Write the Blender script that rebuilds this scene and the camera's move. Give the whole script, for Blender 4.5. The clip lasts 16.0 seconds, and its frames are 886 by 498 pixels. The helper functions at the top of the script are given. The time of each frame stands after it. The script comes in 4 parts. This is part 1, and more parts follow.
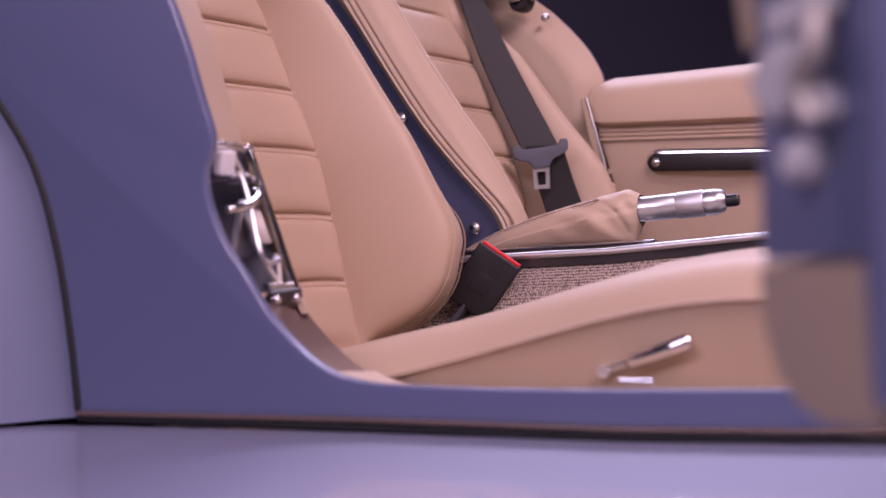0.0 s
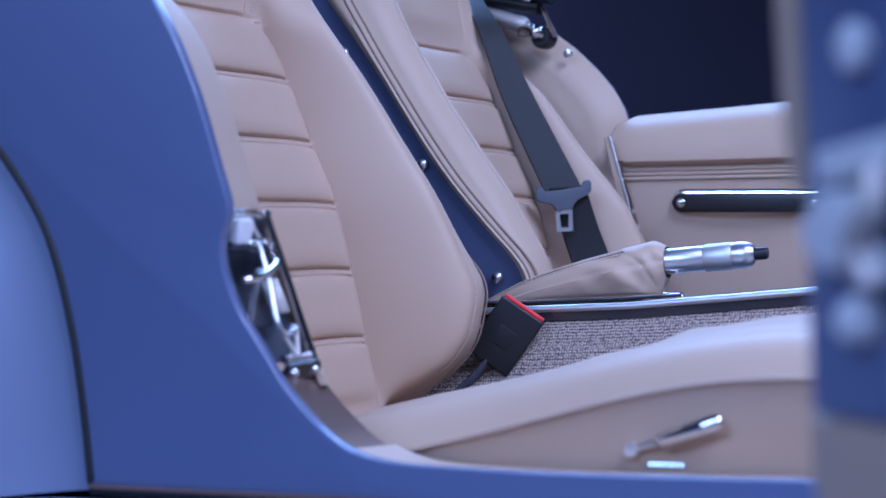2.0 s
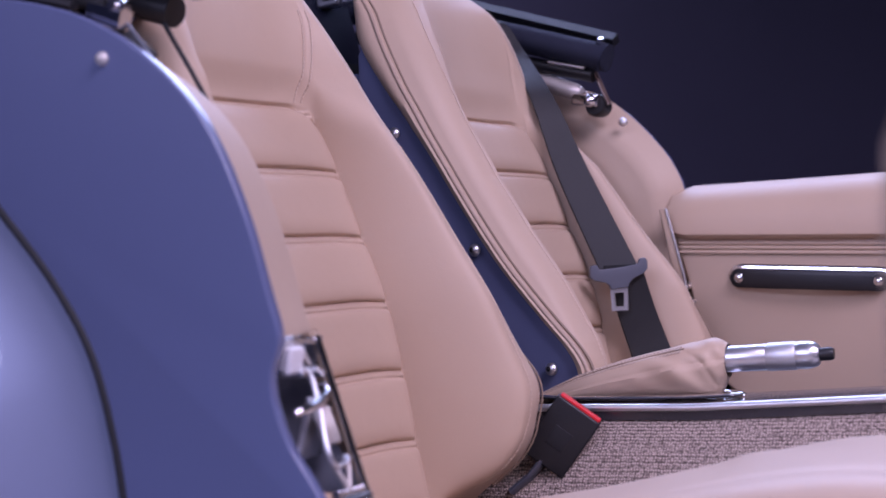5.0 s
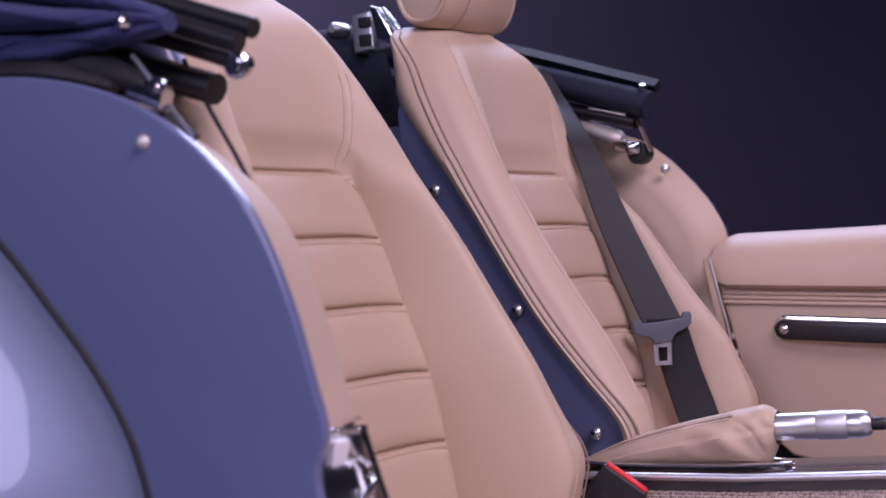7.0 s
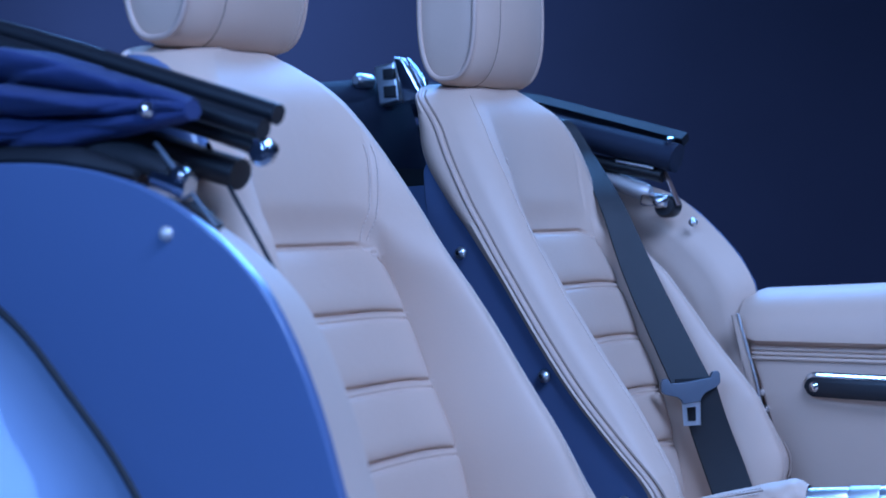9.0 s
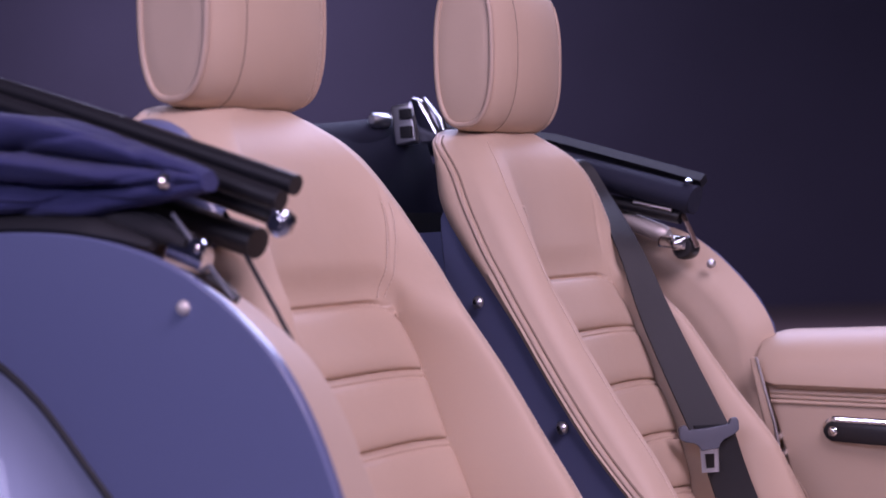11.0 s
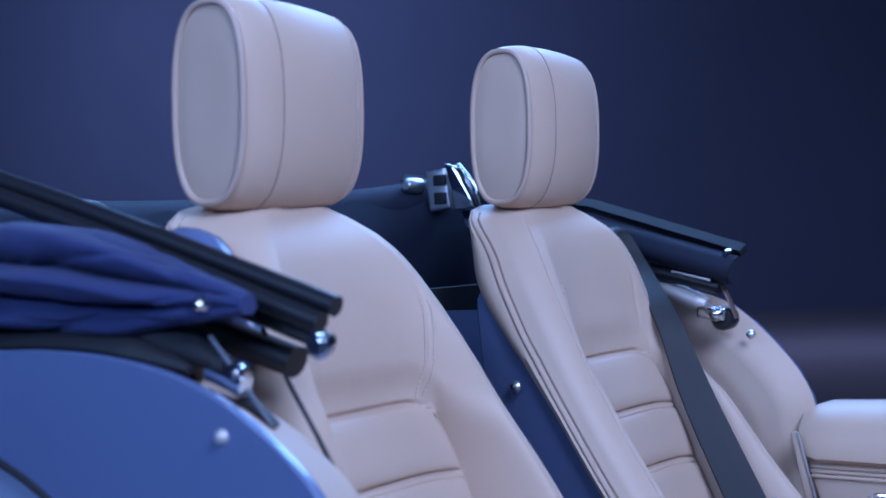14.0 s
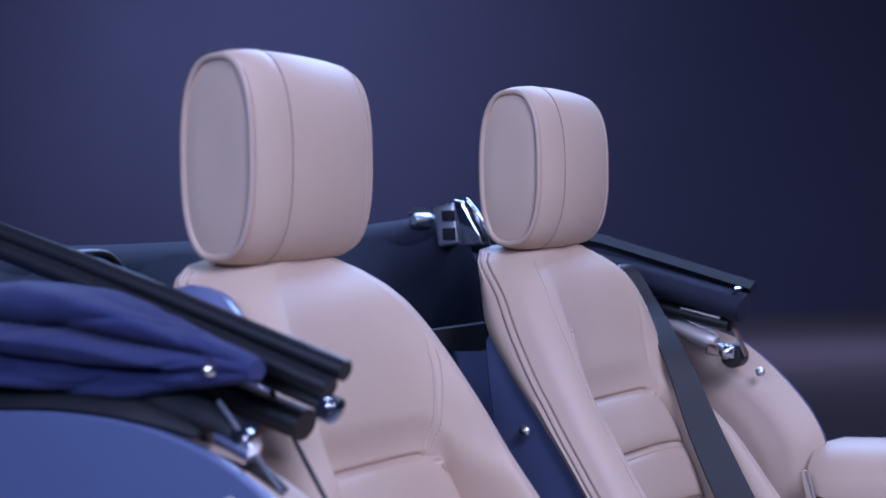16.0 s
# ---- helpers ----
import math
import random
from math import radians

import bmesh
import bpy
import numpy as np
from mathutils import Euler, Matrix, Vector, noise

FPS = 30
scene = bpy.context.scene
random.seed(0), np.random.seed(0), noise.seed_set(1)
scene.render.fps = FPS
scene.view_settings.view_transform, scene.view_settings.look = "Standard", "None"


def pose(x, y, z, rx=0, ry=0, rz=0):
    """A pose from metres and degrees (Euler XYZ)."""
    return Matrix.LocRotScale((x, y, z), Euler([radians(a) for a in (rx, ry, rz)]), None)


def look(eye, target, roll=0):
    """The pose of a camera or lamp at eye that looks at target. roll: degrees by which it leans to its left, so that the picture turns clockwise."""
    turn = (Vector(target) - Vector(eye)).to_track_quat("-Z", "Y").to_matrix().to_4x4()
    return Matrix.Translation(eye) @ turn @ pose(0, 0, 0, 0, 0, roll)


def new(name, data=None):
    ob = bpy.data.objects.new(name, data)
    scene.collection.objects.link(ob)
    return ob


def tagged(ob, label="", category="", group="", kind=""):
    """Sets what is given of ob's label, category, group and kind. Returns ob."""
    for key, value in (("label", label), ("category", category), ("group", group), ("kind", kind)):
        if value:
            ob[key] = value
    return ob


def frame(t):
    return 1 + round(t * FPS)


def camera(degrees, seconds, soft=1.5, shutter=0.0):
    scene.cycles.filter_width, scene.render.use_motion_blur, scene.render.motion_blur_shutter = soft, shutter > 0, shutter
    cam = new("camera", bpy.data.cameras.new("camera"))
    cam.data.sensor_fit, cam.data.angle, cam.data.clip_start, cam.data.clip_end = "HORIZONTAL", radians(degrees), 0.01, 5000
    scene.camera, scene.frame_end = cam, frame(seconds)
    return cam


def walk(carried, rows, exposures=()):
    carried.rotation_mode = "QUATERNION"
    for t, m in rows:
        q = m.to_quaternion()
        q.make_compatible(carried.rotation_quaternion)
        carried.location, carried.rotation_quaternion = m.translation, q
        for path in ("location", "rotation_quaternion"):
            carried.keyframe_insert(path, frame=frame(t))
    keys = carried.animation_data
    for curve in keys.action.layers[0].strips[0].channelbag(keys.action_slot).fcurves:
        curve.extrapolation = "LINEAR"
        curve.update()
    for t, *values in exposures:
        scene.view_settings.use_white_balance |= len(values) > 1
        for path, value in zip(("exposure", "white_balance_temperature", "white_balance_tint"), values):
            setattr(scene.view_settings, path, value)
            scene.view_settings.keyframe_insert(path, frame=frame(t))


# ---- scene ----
cam = camera(30.5, 16.0)

PATH = [
    (0, (0.054, -0.311, 0.495), (-0.789, 1.502, 0.493), -3.4),
    (0.5, (0.05, -0.302, 0.51), (-0.797, 1.51, 0.508), -3.4),
    (1, (0.045, -0.293, 0.526), (-0.807, 1.517, 0.524), -3.4),
    (1.5, (0.043, -0.285, 0.542), (-0.815, 1.522, 0.54), -3.3),
    (2, (0.035, -0.272, 0.559), (-0.828, 1.532, 0.559), -3.3),
    (2.5, (0.032, -0.266, 0.578), (-0.838, 1.535, 0.578), -3.3),
    (3, (0.026, -0.255, 0.596), (-0.852, 1.542, 0.597), -3.2),
    (3.5, (0.021, -0.248, 0.614), (-0.864, 1.546, 0.616), -3.2),
    (4, (0.016, -0.24, 0.635), (-0.877, 1.55, 0.637), -3.1),
    (6.5, (-0.017, -0.207, 0.732), (-0.95, 1.562, 0.735), -3.1),
    (7, (-0.023, -0.202, 0.753), (-0.963, 1.563, 0.756), -3.1),
    (7.5, (-0.027, -0.197, 0.773), (-0.973, 1.565, 0.776), -3.1),
    (8, (-0.03, -0.191, 0.792), (-0.982, 1.568, 0.799), -3.1),
    (8.5, (-0.032, -0.185, 0.812), (-0.99, 1.571, 0.82), -3.1),
    (9, (-0.034, -0.181, 0.832), (-0.998, 1.57, 0.84), -3.1),
    (11.5, (-0.045, -0.165, 0.917), (-1.027, 1.577, 0.922), -3.1),
    (12, (-0.054, -0.157, 0.937), (-1.039, 1.583, 0.939), -3.1),
    (12.5, (-0.057, -0.156, 0.955), (-1.047, 1.582, 0.959), -3.0),
    (13, (-0.059, -0.154, 0.976), (-1.055, 1.581, 0.979), -3.1),
    (13.5, (-0.064, -0.15, 0.994), (-1.065, 1.582, 0.997), -3.1),
    (14, (-0.07, -0.146, 1.013), (-1.073, 1.584, 1.014), -3.0),
    (14.5, (-0.069, -0.146, 1.03), (-1.076, 1.583, 1.03), -3.0),
    (15, (-0.07, -0.145, 1.046), (-1.079, 1.582, 1.045), -3.0),
    (15.5, (-0.068, -0.144, 1.059), (-1.079, 1.582, 1.059), -3.0),
    (16, (-0.074, -0.139, 1.072), (-1.084, 1.587, 1.07), -2.9),
]
TINTS = [
    (0.0, 0.14, 9506, 42),
    (0.5, 0.14, 9021, 39),
    (1.0, 0.14, 7857, 28),
    (1.5, 0.14, 6350, 13),
    (2.0, 0.14, 4917, 3),
    (2.5, 0.14, 4513, -3),
    (3.0, 0.14, 4177, -6),
    (3.5, 0.14, 4177, -5),
    (4.0, 0.14, 4822, 6),
    (6.5, 0.14, 8536, 43),
    (7.0, 0.14, 7760, 27),
    (7.5, 0.14, 6052, 11),
    (8.0, 0.14, 4950, 4),
    (8.5, 0.14, 4321, -5),
    (9.0, 0.14, 4033, -7),
    (11.5, 0.14, 8500, 44),
    (12.0, 0.14, 8924, 44),
    (12.5, 0.14, 8633, 41),
    (13.0, 0.14, 6855, 21),
    (13.5, 0.14, 5296, 8),
    (14.0, 0.14, 4609, -2),
    (14.5, 0.14, 4272, -7),
    (15.0, 0.14, 4177, -6),
    (15.5, 0.14, 4728, 3),
    (16.0, 0.14, 5437, 11),
]
walk(cam, [(t, look(eye, target, roll)) for t, eye, target, roll in PATH], TINTS)
cam.data.dof.use_dof = True
cam.data.dof.focus_distance, cam.data.dof.aperture_fstop = 2.08, 4.2

# ---- world and lamps: a closed show hall under soft ceiling panels ----
world = bpy.data.worlds.new("hall_air")
scene.world = world
world.use_nodes = True
world.node_tree.nodes["Background"].inputs[0].default_value = (0.35, 0.4, 0.6, 1)
world.node_tree.nodes["Background"].inputs[1].default_value = 0.05


def lamp(name, eye, target, power, wide, long, colour):
    data = bpy.data.lights.new(name, "AREA")
    data.energy, data.shape, data.size, data.size_y, data.color = power, "RECTANGLE", wide, long, colour
    ob = new(name, data)
    ob.matrix_world = look(eye, target)
    return ob


lamp("ceiling_panel_front", (1.9, 0.2, 3.3), (-0.9, 1.6, 0.7), 150, 2.4, 1.6, (0.72, 0.70, 1.0))
lamp("ceiling_panel_side", (-1.0, -3.2, 3.0), (-0.9, 1.2, 0.6), 110, 3.0, 1.2, (0.58, 0.66, 1.05))
lamp("ceiling_panel_far", (-1.6, 4.6, 3.6), (-0.9, 1.6, 0.8), 150, 3.0, 1.2, (0.45, 0.61, 1.06))

lamp("curtain_wash", (-15.5, 14.0, 5.4), (-16.0, 20.0, 2.2), 310, 8.0, 0.6, (0.72, 0.68, 1.0))
lamp("floor_wash", (-4.5, 13.5, 3.0), (-4.5, 13.8, 0.0), 50, 4.0, 1.5, (0.80, 0.66, 1.0))


# ---- materials ----
def material(name, colour, rough=0.5, metal=0.0, coat=0.0, mottle=0.12, scale=6.0, bump=0.0, grain=400.0, sheen=0.0, rand=0.0):
    m = bpy.data.materials.new(name)
    m.use_nodes = True
    n, l = m.node_tree.nodes, m.node_tree.links
    b = n["Principled BSDF"]
    b.inputs["Roughness"].default_value, b.inputs["Metallic"].default_value = rough, metal
    b.inputs["Coat Weight"].default_value, b.inputs["Coat Roughness"].default_value = coat, 0.04
    b.inputs["Sheen Weight"].default_value = sheen
    co = n.new("ShaderNodeTexCoord")
    big = n.new("ShaderNodeTexNoise")
    big.inputs["Scale"].default_value, big.inputs["Detail"].default_value = scale, 5
    l.new(co.outputs["Object"], big.inputs["Vector"])
    ramp = n.new("ShaderNodeMix")
    ramp.data_type = "RGBA"
    ramp.inputs["A"].default_value = (*[c * (1 - mottle) for c in colour], 1)
    ramp.inputs["B"].default_value = (*[min(1, c * (1 + mottle)) for c in colour], 1)
    l.new(big.outputs["Fac"], ramp.inputs["Factor"])
    l.new(ramp.outputs["Result"], b.inputs["Base Color"])
    fine = n.new("ShaderNodeTexNoise")
    fine.inputs["Scale"].default_value, fine.inputs["Detail"].default_value = grain, 3
    l.new(co.outputs["Object"], fine.inputs["Vector"])
    if bump:
        bu = n.new("ShaderNodeBump")
        bu.inputs["Strength"].default_value, bu.inputs["Distance"].default_value = bump, 0.001
        l.new(fine.outputs["Fac"], bu.inputs["Height"])
        l.new(bu.outputs["Normal"], b.inputs["Normal"])
    rr = n.new("ShaderNodeMapRange")
    rr.inputs["To Min"].default_value, rr.inputs["To Max"].default_value = max(0.02, rough - 0.06), min(1, rough + 0.06)
    l.new(fine.outputs["Fac"], rr.inputs["Value"])
    l.new(rr.outputs["Result"], b.inputs["Roughness"])
    return m


def leather_material(name, colour, rough=0.5):
    """Fine-grained hide: pebbled cells, faint creases and a slow change of tone."""
    m = material(name, colour, rough, mottle=0.05, scale=9, sheen=0.05)
    n, l = m.node_tree.nodes, m.node_tree.links
    b = n["Principled BSDF"]
    b.inputs["Specular IOR Level"].default_value = 0.38
    co = n.new("ShaderNodeTexCoord")
    cell = n.new("ShaderNodeTexVoronoi")
    cell.inputs["Scale"].default_value = 700
    l.new(co.outputs["Object"], cell.inputs["Vector"])
    soft = n.new("ShaderNodeTexNoise")
    soft.inputs["Scale"].default_value, soft.inputs["Detail"].default_value, soft.inputs["Distortion"].default_value = 28, 4, 0.6
    l.new(co.outputs["Object"], soft.inputs["Vector"])
    one = n.new("ShaderNodeBump")
    one.inputs["Strength"].default_value, one.inputs["Distance"].default_value = 0.16, 0.0006
    l.new(cell.outputs["Distance"], one.inputs["Height"])
    two = n.new("ShaderNodeBump")
    two.inputs["Strength"].default_value, two.inputs["Distance"].default_value = 0.18, 0.003
    l.new(soft.outputs["Fac"], two.inputs["Height"])
    l.new(one.outputs["Normal"], two.inputs["Normal"])
    l.new(two.outputs["Normal"], b.inputs["Normal"])
    return m


LEATHER = leather_material("tan_leather", (0.562, 0.418, 0.306))
TRIM_LEATHER = leather_material("trim_leather", (0.54, 0.404, 0.298), 0.48)
PIPING = leather_material("piping_leather", (0.50, 0.37, 0.28), 0.4)
THREAD = material("cream_thread", (0.66, 0.53, 0.42), 0.6)
# dark brown for thin tubes that draw the shadow in sewn grooves
SEAM = material("seam_groove_shadow", (0.30, 0.22, 0.16), 0.7)
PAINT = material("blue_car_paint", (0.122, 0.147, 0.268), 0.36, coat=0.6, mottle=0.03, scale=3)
# body blue made paler: light on upturned fender and skirt put into colour
LIT_PAINT = material("lit_car_paint", (0.232, 0.262, 0.380), 0.46, 0.2, coat=0.45, mottle=0.03, scale=3)
CHROME = material("polished_chrome", (0.82, 0.83, 0.85), 0.1, 1.0, mottle=0.02)
ALU = material("brushed_aluminium", (0.80, 0.80, 0.82), 0.34, 1.0, mottle=0.03, bump=0.012)
SILVER = material("zinc_plated_metal", (0.62, 0.57, 0.53), 0.5, 0.5, mottle=0.15)
PALE = material("matt_cast_metal", (0.80, 0.79, 0.80), 0.45, 0.0, mottle=0.06)
RAIL = material("satin_chrome", (0.80, 0.80, 0.82), 0.42, 1.0, mottle=0.02)
WELL = material("grey_lock_well", (0.24, 0.25, 0.29), 0.35, 0.35, mottle=0.3)
KNURL = material("knurled_aluminium", (0.74, 0.75, 0.77), 0.5, 1.0, mottle=0.05, bump=0.12, grain=1400)
BLACK = material("black_plastic", (0.013, 0.013, 0.016), 0.42, mottle=0.2, bump=0.2)
RUBBER = material("black_rubber", (0.010, 0.010, 0.013), 0.65, mottle=0.2)
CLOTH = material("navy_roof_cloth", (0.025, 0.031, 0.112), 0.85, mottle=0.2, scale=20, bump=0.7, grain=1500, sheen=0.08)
# the roof cloth again, with shade put into its base colour
SHADED_CLOTH = material("shaded_navy_cloth", (0.008, 0.012, 0.032), 0.8, mottle=0.2, scale=20, bump=0.6, grain=1500)
WEB = material("black_belt_webbing", (0.014, 0.015, 0.018), 0.55, sheen=0.02, mottle=0.15, scale=40, bump=0.5, grain=1200)
RED = material("red_button", (0.75, 0.02, 0.025), 0.4)
BROWN = material("brown_scuff_trim", (0.13, 0.085, 0.07), 0.3, coat=0.3)
GREY = material("grey_tongue_plastic", (0.10, 0.11, 0.14), 0.5, mottle=0.1)
DECK = material("dark_console_top", (0.05, 0.045, 0.05), 0.25, coat=0.4)
DARK = material("dark_bulkhead_felt", (0.02, 0.02, 0.024), 0.9, mottle=0.3, bump=0.4)
WALL = material("navy_hall_curtain", (0.076, 0.083, 0.142), 0.9, mottle=0.12, scale=0.6)
ROOF = material("grey_hall_ceiling", (0.35, 0.35, 0.37), 0.9, mottle=0.1, scale=1)
FLOOR = material("grey_hall_carpet", (0.16, 0.15, 0.17), 0.9, mottle=0.15, scale=2, bump=0.3)


def carpet_material():
    m = material("woven_tweed_carpet", (0.30, 0.23, 0.19), 0.95, mottle=0.25, scale=260)
    n, l = m.node_tree.nodes, m.node_tree.links
    b = n["Principled BSDF"]
    co = n.new("ShaderNodeTexCoord")
    v = n.new("ShaderNodeTexVoronoi")
    v.inputs["Scale"].default_value, v.inputs["Randomness"].default_value = 300, 0.45
    l.new(co.outputs["Object"], v.inputs["Vector"])
    mix = n.new("ShaderNodeMix")
    mix.data_type = "RGBA"
    mix.inputs["A"].default_value, mix.inputs["B"].default_value = (0.62, 0.50, 0.43, 1), (0.10, 0.075, 0.065, 1)
    rng = n.new("ShaderNodeMapRange")
    rng.inputs["From Min"].default_value, rng.inputs["From Max"].default_value = 0.25, 0.75
    l.new(v.outputs["Distance"], rng.inputs["Value"])
    l.new(rng.outputs["Result"], mix.inputs["Factor"])
    l.new(mix.outputs["Result"], b.inputs["Base Color"])
    bu = n.new("ShaderNodeBump")
    bu.invert = True
    bu.inputs["Strength"].default_value, bu.inputs["Distance"].default_value = 1.0, 0.003
    l.new(v.outputs["Distance"], bu.inputs["Height"])
    l.new(bu.outputs["Normal"], b.inputs["Normal"])
    return m


CARPET = carpet_material()


# ---- mesh helpers ----
def thing(name, at, label, category, group="", kind=""):
    ob = new(name)
    ob.location = at
    return tagged(ob, label, category, group, kind)


def part(name, verts, faces, mat, parent, label="", smooth=True, bevel=0.0):
    """One mesh in world metres, linked as a part of parent."""
    me = bpy.data.meshes.new(name)
    me.from_pydata([tuple(v) for v in verts], [], faces)
    bm = bmesh.new()
    bm.from_mesh(me)
    bmesh.ops.recalc_face_normals(bm, faces=bm.faces)
    if bevel:
        sharp = [e for e in bm.edges if len(e.link_faces) == 2 and e.calc_face_angle(0) > 0.6]
        bmesh.ops.bevel(bm, geom=sharp, offset=bevel, segments=3, profile=0.6, affect="EDGES", clamp_overlap=True)
    for f in bm.faces:
        f.smooth = smooth
    bm.to_mesh(me)
    bm.free()
    if smooth:
        me.set_sharp_from_angle(angle=radians(48))
    me.materials.append(mat)
    ob = new(name, me)
    if parent is not None:
        top = parent
        while top.parent is not None:
            top = top.parent
        ob.parent = parent
        base = Vector((0, 0, 0))
        p = parent
        while p is not None:
            base += p.location
            p = p.parent
        ob.location = -base
    if label:
        tagged(ob, label)
    return ob


def prism(pts, y0, y1):
    """A polygon of (x, z) drawn out from y0 to y1."""
    n = len(pts)
    v = [(x, y0, z) for x, z in pts] + [(x, y1, z) for x, z in pts]
    f = [tuple(range(n)), tuple(range(2 * n - 1, n - 1, -1))]
    f += [(i, (i + 1) % n, n + (i + 1) % n, n + i) for i in range(n)]
    return v, f


def drawn_x(pts, x0, x1):
    """A polygon of (y, z) drawn out from x0 to x1."""
    n = len(pts)
    v = [(x0, y, z) for y, z in pts] + [(x1, y, z) for y, z in pts]
    f = [tuple(range(n)), tuple(range(2 * n - 1, n - 1, -1))]
    f += [(i, (i + 1) % n, n + (i + 1) % n, n + i) for i in range(n)]
    return v, f


def curve(pts, n=60):
    """A smooth run of n points through pts (Catmull-Rom)."""
    p = [Vector(q) for q in pts]
    p = [2 * p[0] - p[1]] + p + [2 * p[-1] - p[-2]]
    out = []
    for k in range(n):
        s = k / (n - 1) * (len(p) - 3)
        i = min(int(s), len(p) - 4)
        t = s - i
        a, b, c, d = p[i:i + 4]
        out.append(0.5 * (2 * b + (c - a) * t + (2 * a - 5 * b + 4 * c - d) * t * t + (3 * b - a - 3 * c + d) * t ** 3))
    return out


def tube(path, r, sides=10, flat=1.0, up=Vector((0, 1, 0)), close=False):
    """A round or flattened bar along a path; r may be a list."""
    path = [Vector(p) for p in path]
    n = len(path)
    v, f = [], []
    for i, p in enumerate(path):
        d = (path[(i + 1) % n] - path[i - 1]) if close else (path[min(i + 1, n - 1)] - path[max(i - 1, 0)])
        d.normalize()
        a = up - d * up.dot(d)
        if a.length < 1e-4:
            a = Vector((1, 0, 0)) - d * d.x
        a.normalize()
        b = d.cross(a)
        rr = r[i] if isinstance(r, list) else r
        for k in range(sides):
            t = 2 * math.pi * k / sides
            v.append(p + a * (rr * math.cos(t)) + b * (rr * flat * math.sin(t)))
    for i in range(n if close else n - 1):
        for k in range(sides):
            j = (i + 1) % n
            f.append((i * sides + k, i * sides + (k + 1) % sides, j * sides + (k + 1) % sides, j * sides + k))
    if not close:
        f += [tuple(range(sides)), tuple(range(n * sides - 1, (n - 1) * sides - 1, -1))]
    return v, f


def box(c, size, m=None):
    """A box of that size about c, turned by the matrix m."""
    x, y, z = [s / 2 for s in size]
    v = [Vector((a * x, b * y, d * z)) for a in (-1, 1) for b in (-1, 1) for d in (-1, 1)]
    v = [(m @ q if m else q) + Vector(c) for q in v]
    return v, [(0, 1, 3, 2), (4, 6, 7, 5), (0, 4, 5, 1), (2, 3, 7, 6), (0, 2, 6, 4), (1, 5, 7, 3)]


def joined(*bits):
    v, f = [], []
    for bv, bf in bits:
        k = len(v)
        v += [tuple(q) for q in bv]
        f += [tuple(i + k for i in q) for q in bf]
    return v, f


def lathe(p0, p1, prof, sides=28):
    """A turned shape about the line p0 p1; prof gives (share of length, radius)."""
    p0, p1 = Vector(p0), Vector(p1)
    return tube([p0 + (p1 - p0) * s for s, _ in prof], [max(r, 1e-4) for _, r in prof], sides)


def grid(rows):
    """Faces over rows of points of equal length."""
    n, m = len(rows), len(rows[0])
    v = [p for r in rows for p in r]
    f = [(i * m + j, i * m + j + 1, (i + 1) * m + j + 1, (i + 1) * m + j) for i in range(n - 1) for j in range(m - 1)]
    return v, f


def stitches(path, step=0.006, length=0.0038, r=0.0007):
    """Short threads along a path."""
    bits, run, last = [], 0.0, Vector(path[0])
    for p in path[1:]:
        p = Vector(p)
        d = p - last
        if d.length >= step:
            u = d.normalized()
            bits.append(tube([last, last + u * length], r, 5))
            last = p
    return joined(*bits)


def lerp(table, s):
    return float(np.interp(s, [a for a, _ in table], [b for _, b in table]))


SMOOTH = {}


def eased(table, s, reach=0.022):
    """The table's value, rounded over its corners."""
    key = (id(table), reach)
    if key not in SMOOTH:
        at = np.linspace(table[0][0], table[-1][0], 500)
        xs, ys = [a for a, _ in table], [v for _, v in table]
        SMOOTH[key] = (at, np.mean([np.interp(at + reach * k, xs, ys) for k in np.linspace(-1, 1, 13)], axis=0))
    at, val = SMOOTH[key]
    return float(np.interp(s, at, val))


# ---- hall ----
def slab(name, c, size, mat, label):
    v, f = box(c, size)
    me = bpy.data.meshes.new(name)
    me.from_pydata([tuple(p) for p in v], [], f)
    me.materials.append(mat)
    return tagged(new(name, me), label, name.split("_")[0], kind="structure")


slab("floor", (-6.5, 7, -0.05), (52, 27, 0.1), FLOOR, "grey carpet floor of the show hall")
slab("wall_north", (-6.5, 20.05, 3), (52, 0.1, 6.2), WALL, "dark navy curtain wall behind the car")
slab("wall_south", (-6.5, -6.05, 3), (52, 0.1, 6.2), WALL, "dark navy curtain wall of the hall")
slab("wall_west", (-32.05, 7, 3), (0.1, 26, 6.2), WALL, "dark navy curtain wall of the hall")
slab("wall_east", (19.05, 7, 3), (0.1, 26, 6.2), WALL, "dark navy curtain wall of the hall")
slab("ceiling", (-6.5, 7, 6.05), (52, 27, 0.1), ROOF, "pale grey hall ceiling")

# ---- car body, near flank ----
body = thing("sports_car", (-0.9, 1.575, 0.0), "blue open sports car body with cut-down door openings", "car")
MID = 1.575
EDGE = curve([(0.75, 0, 0.372), (0.3, 0, 0.368), (-0.05, 0, 0.367), (-0.285, 0, 0.369), (-0.45, 0, 0.372), (-0.55, 0, 0.376), (-0.619, 0, 0.382), (-0.663, 0, 0.399),
              (-0.707, 0, 0.441), (-0.732, 0, 0.480), (-0.753, 0, 0.512), (-0.766, 0, 0.545), (-0.769, 0, 0.575), (-0.759, 0, 0.606),
              (-0.768, 0, 0.645), (-0.786, 0, 0.711), (-0.812, 0, 0.776), (-0.845, 0, 0.826), (-0.897, 0, 0.872), (-0.958, 0, 0.907), (-1.03, 0, 0.929),
              (-1.104, 0, 0.939), (-1.2, 0, 0.941), (-1.45, 0, 0.935), (-1.75, 0, 0.91)], 170)
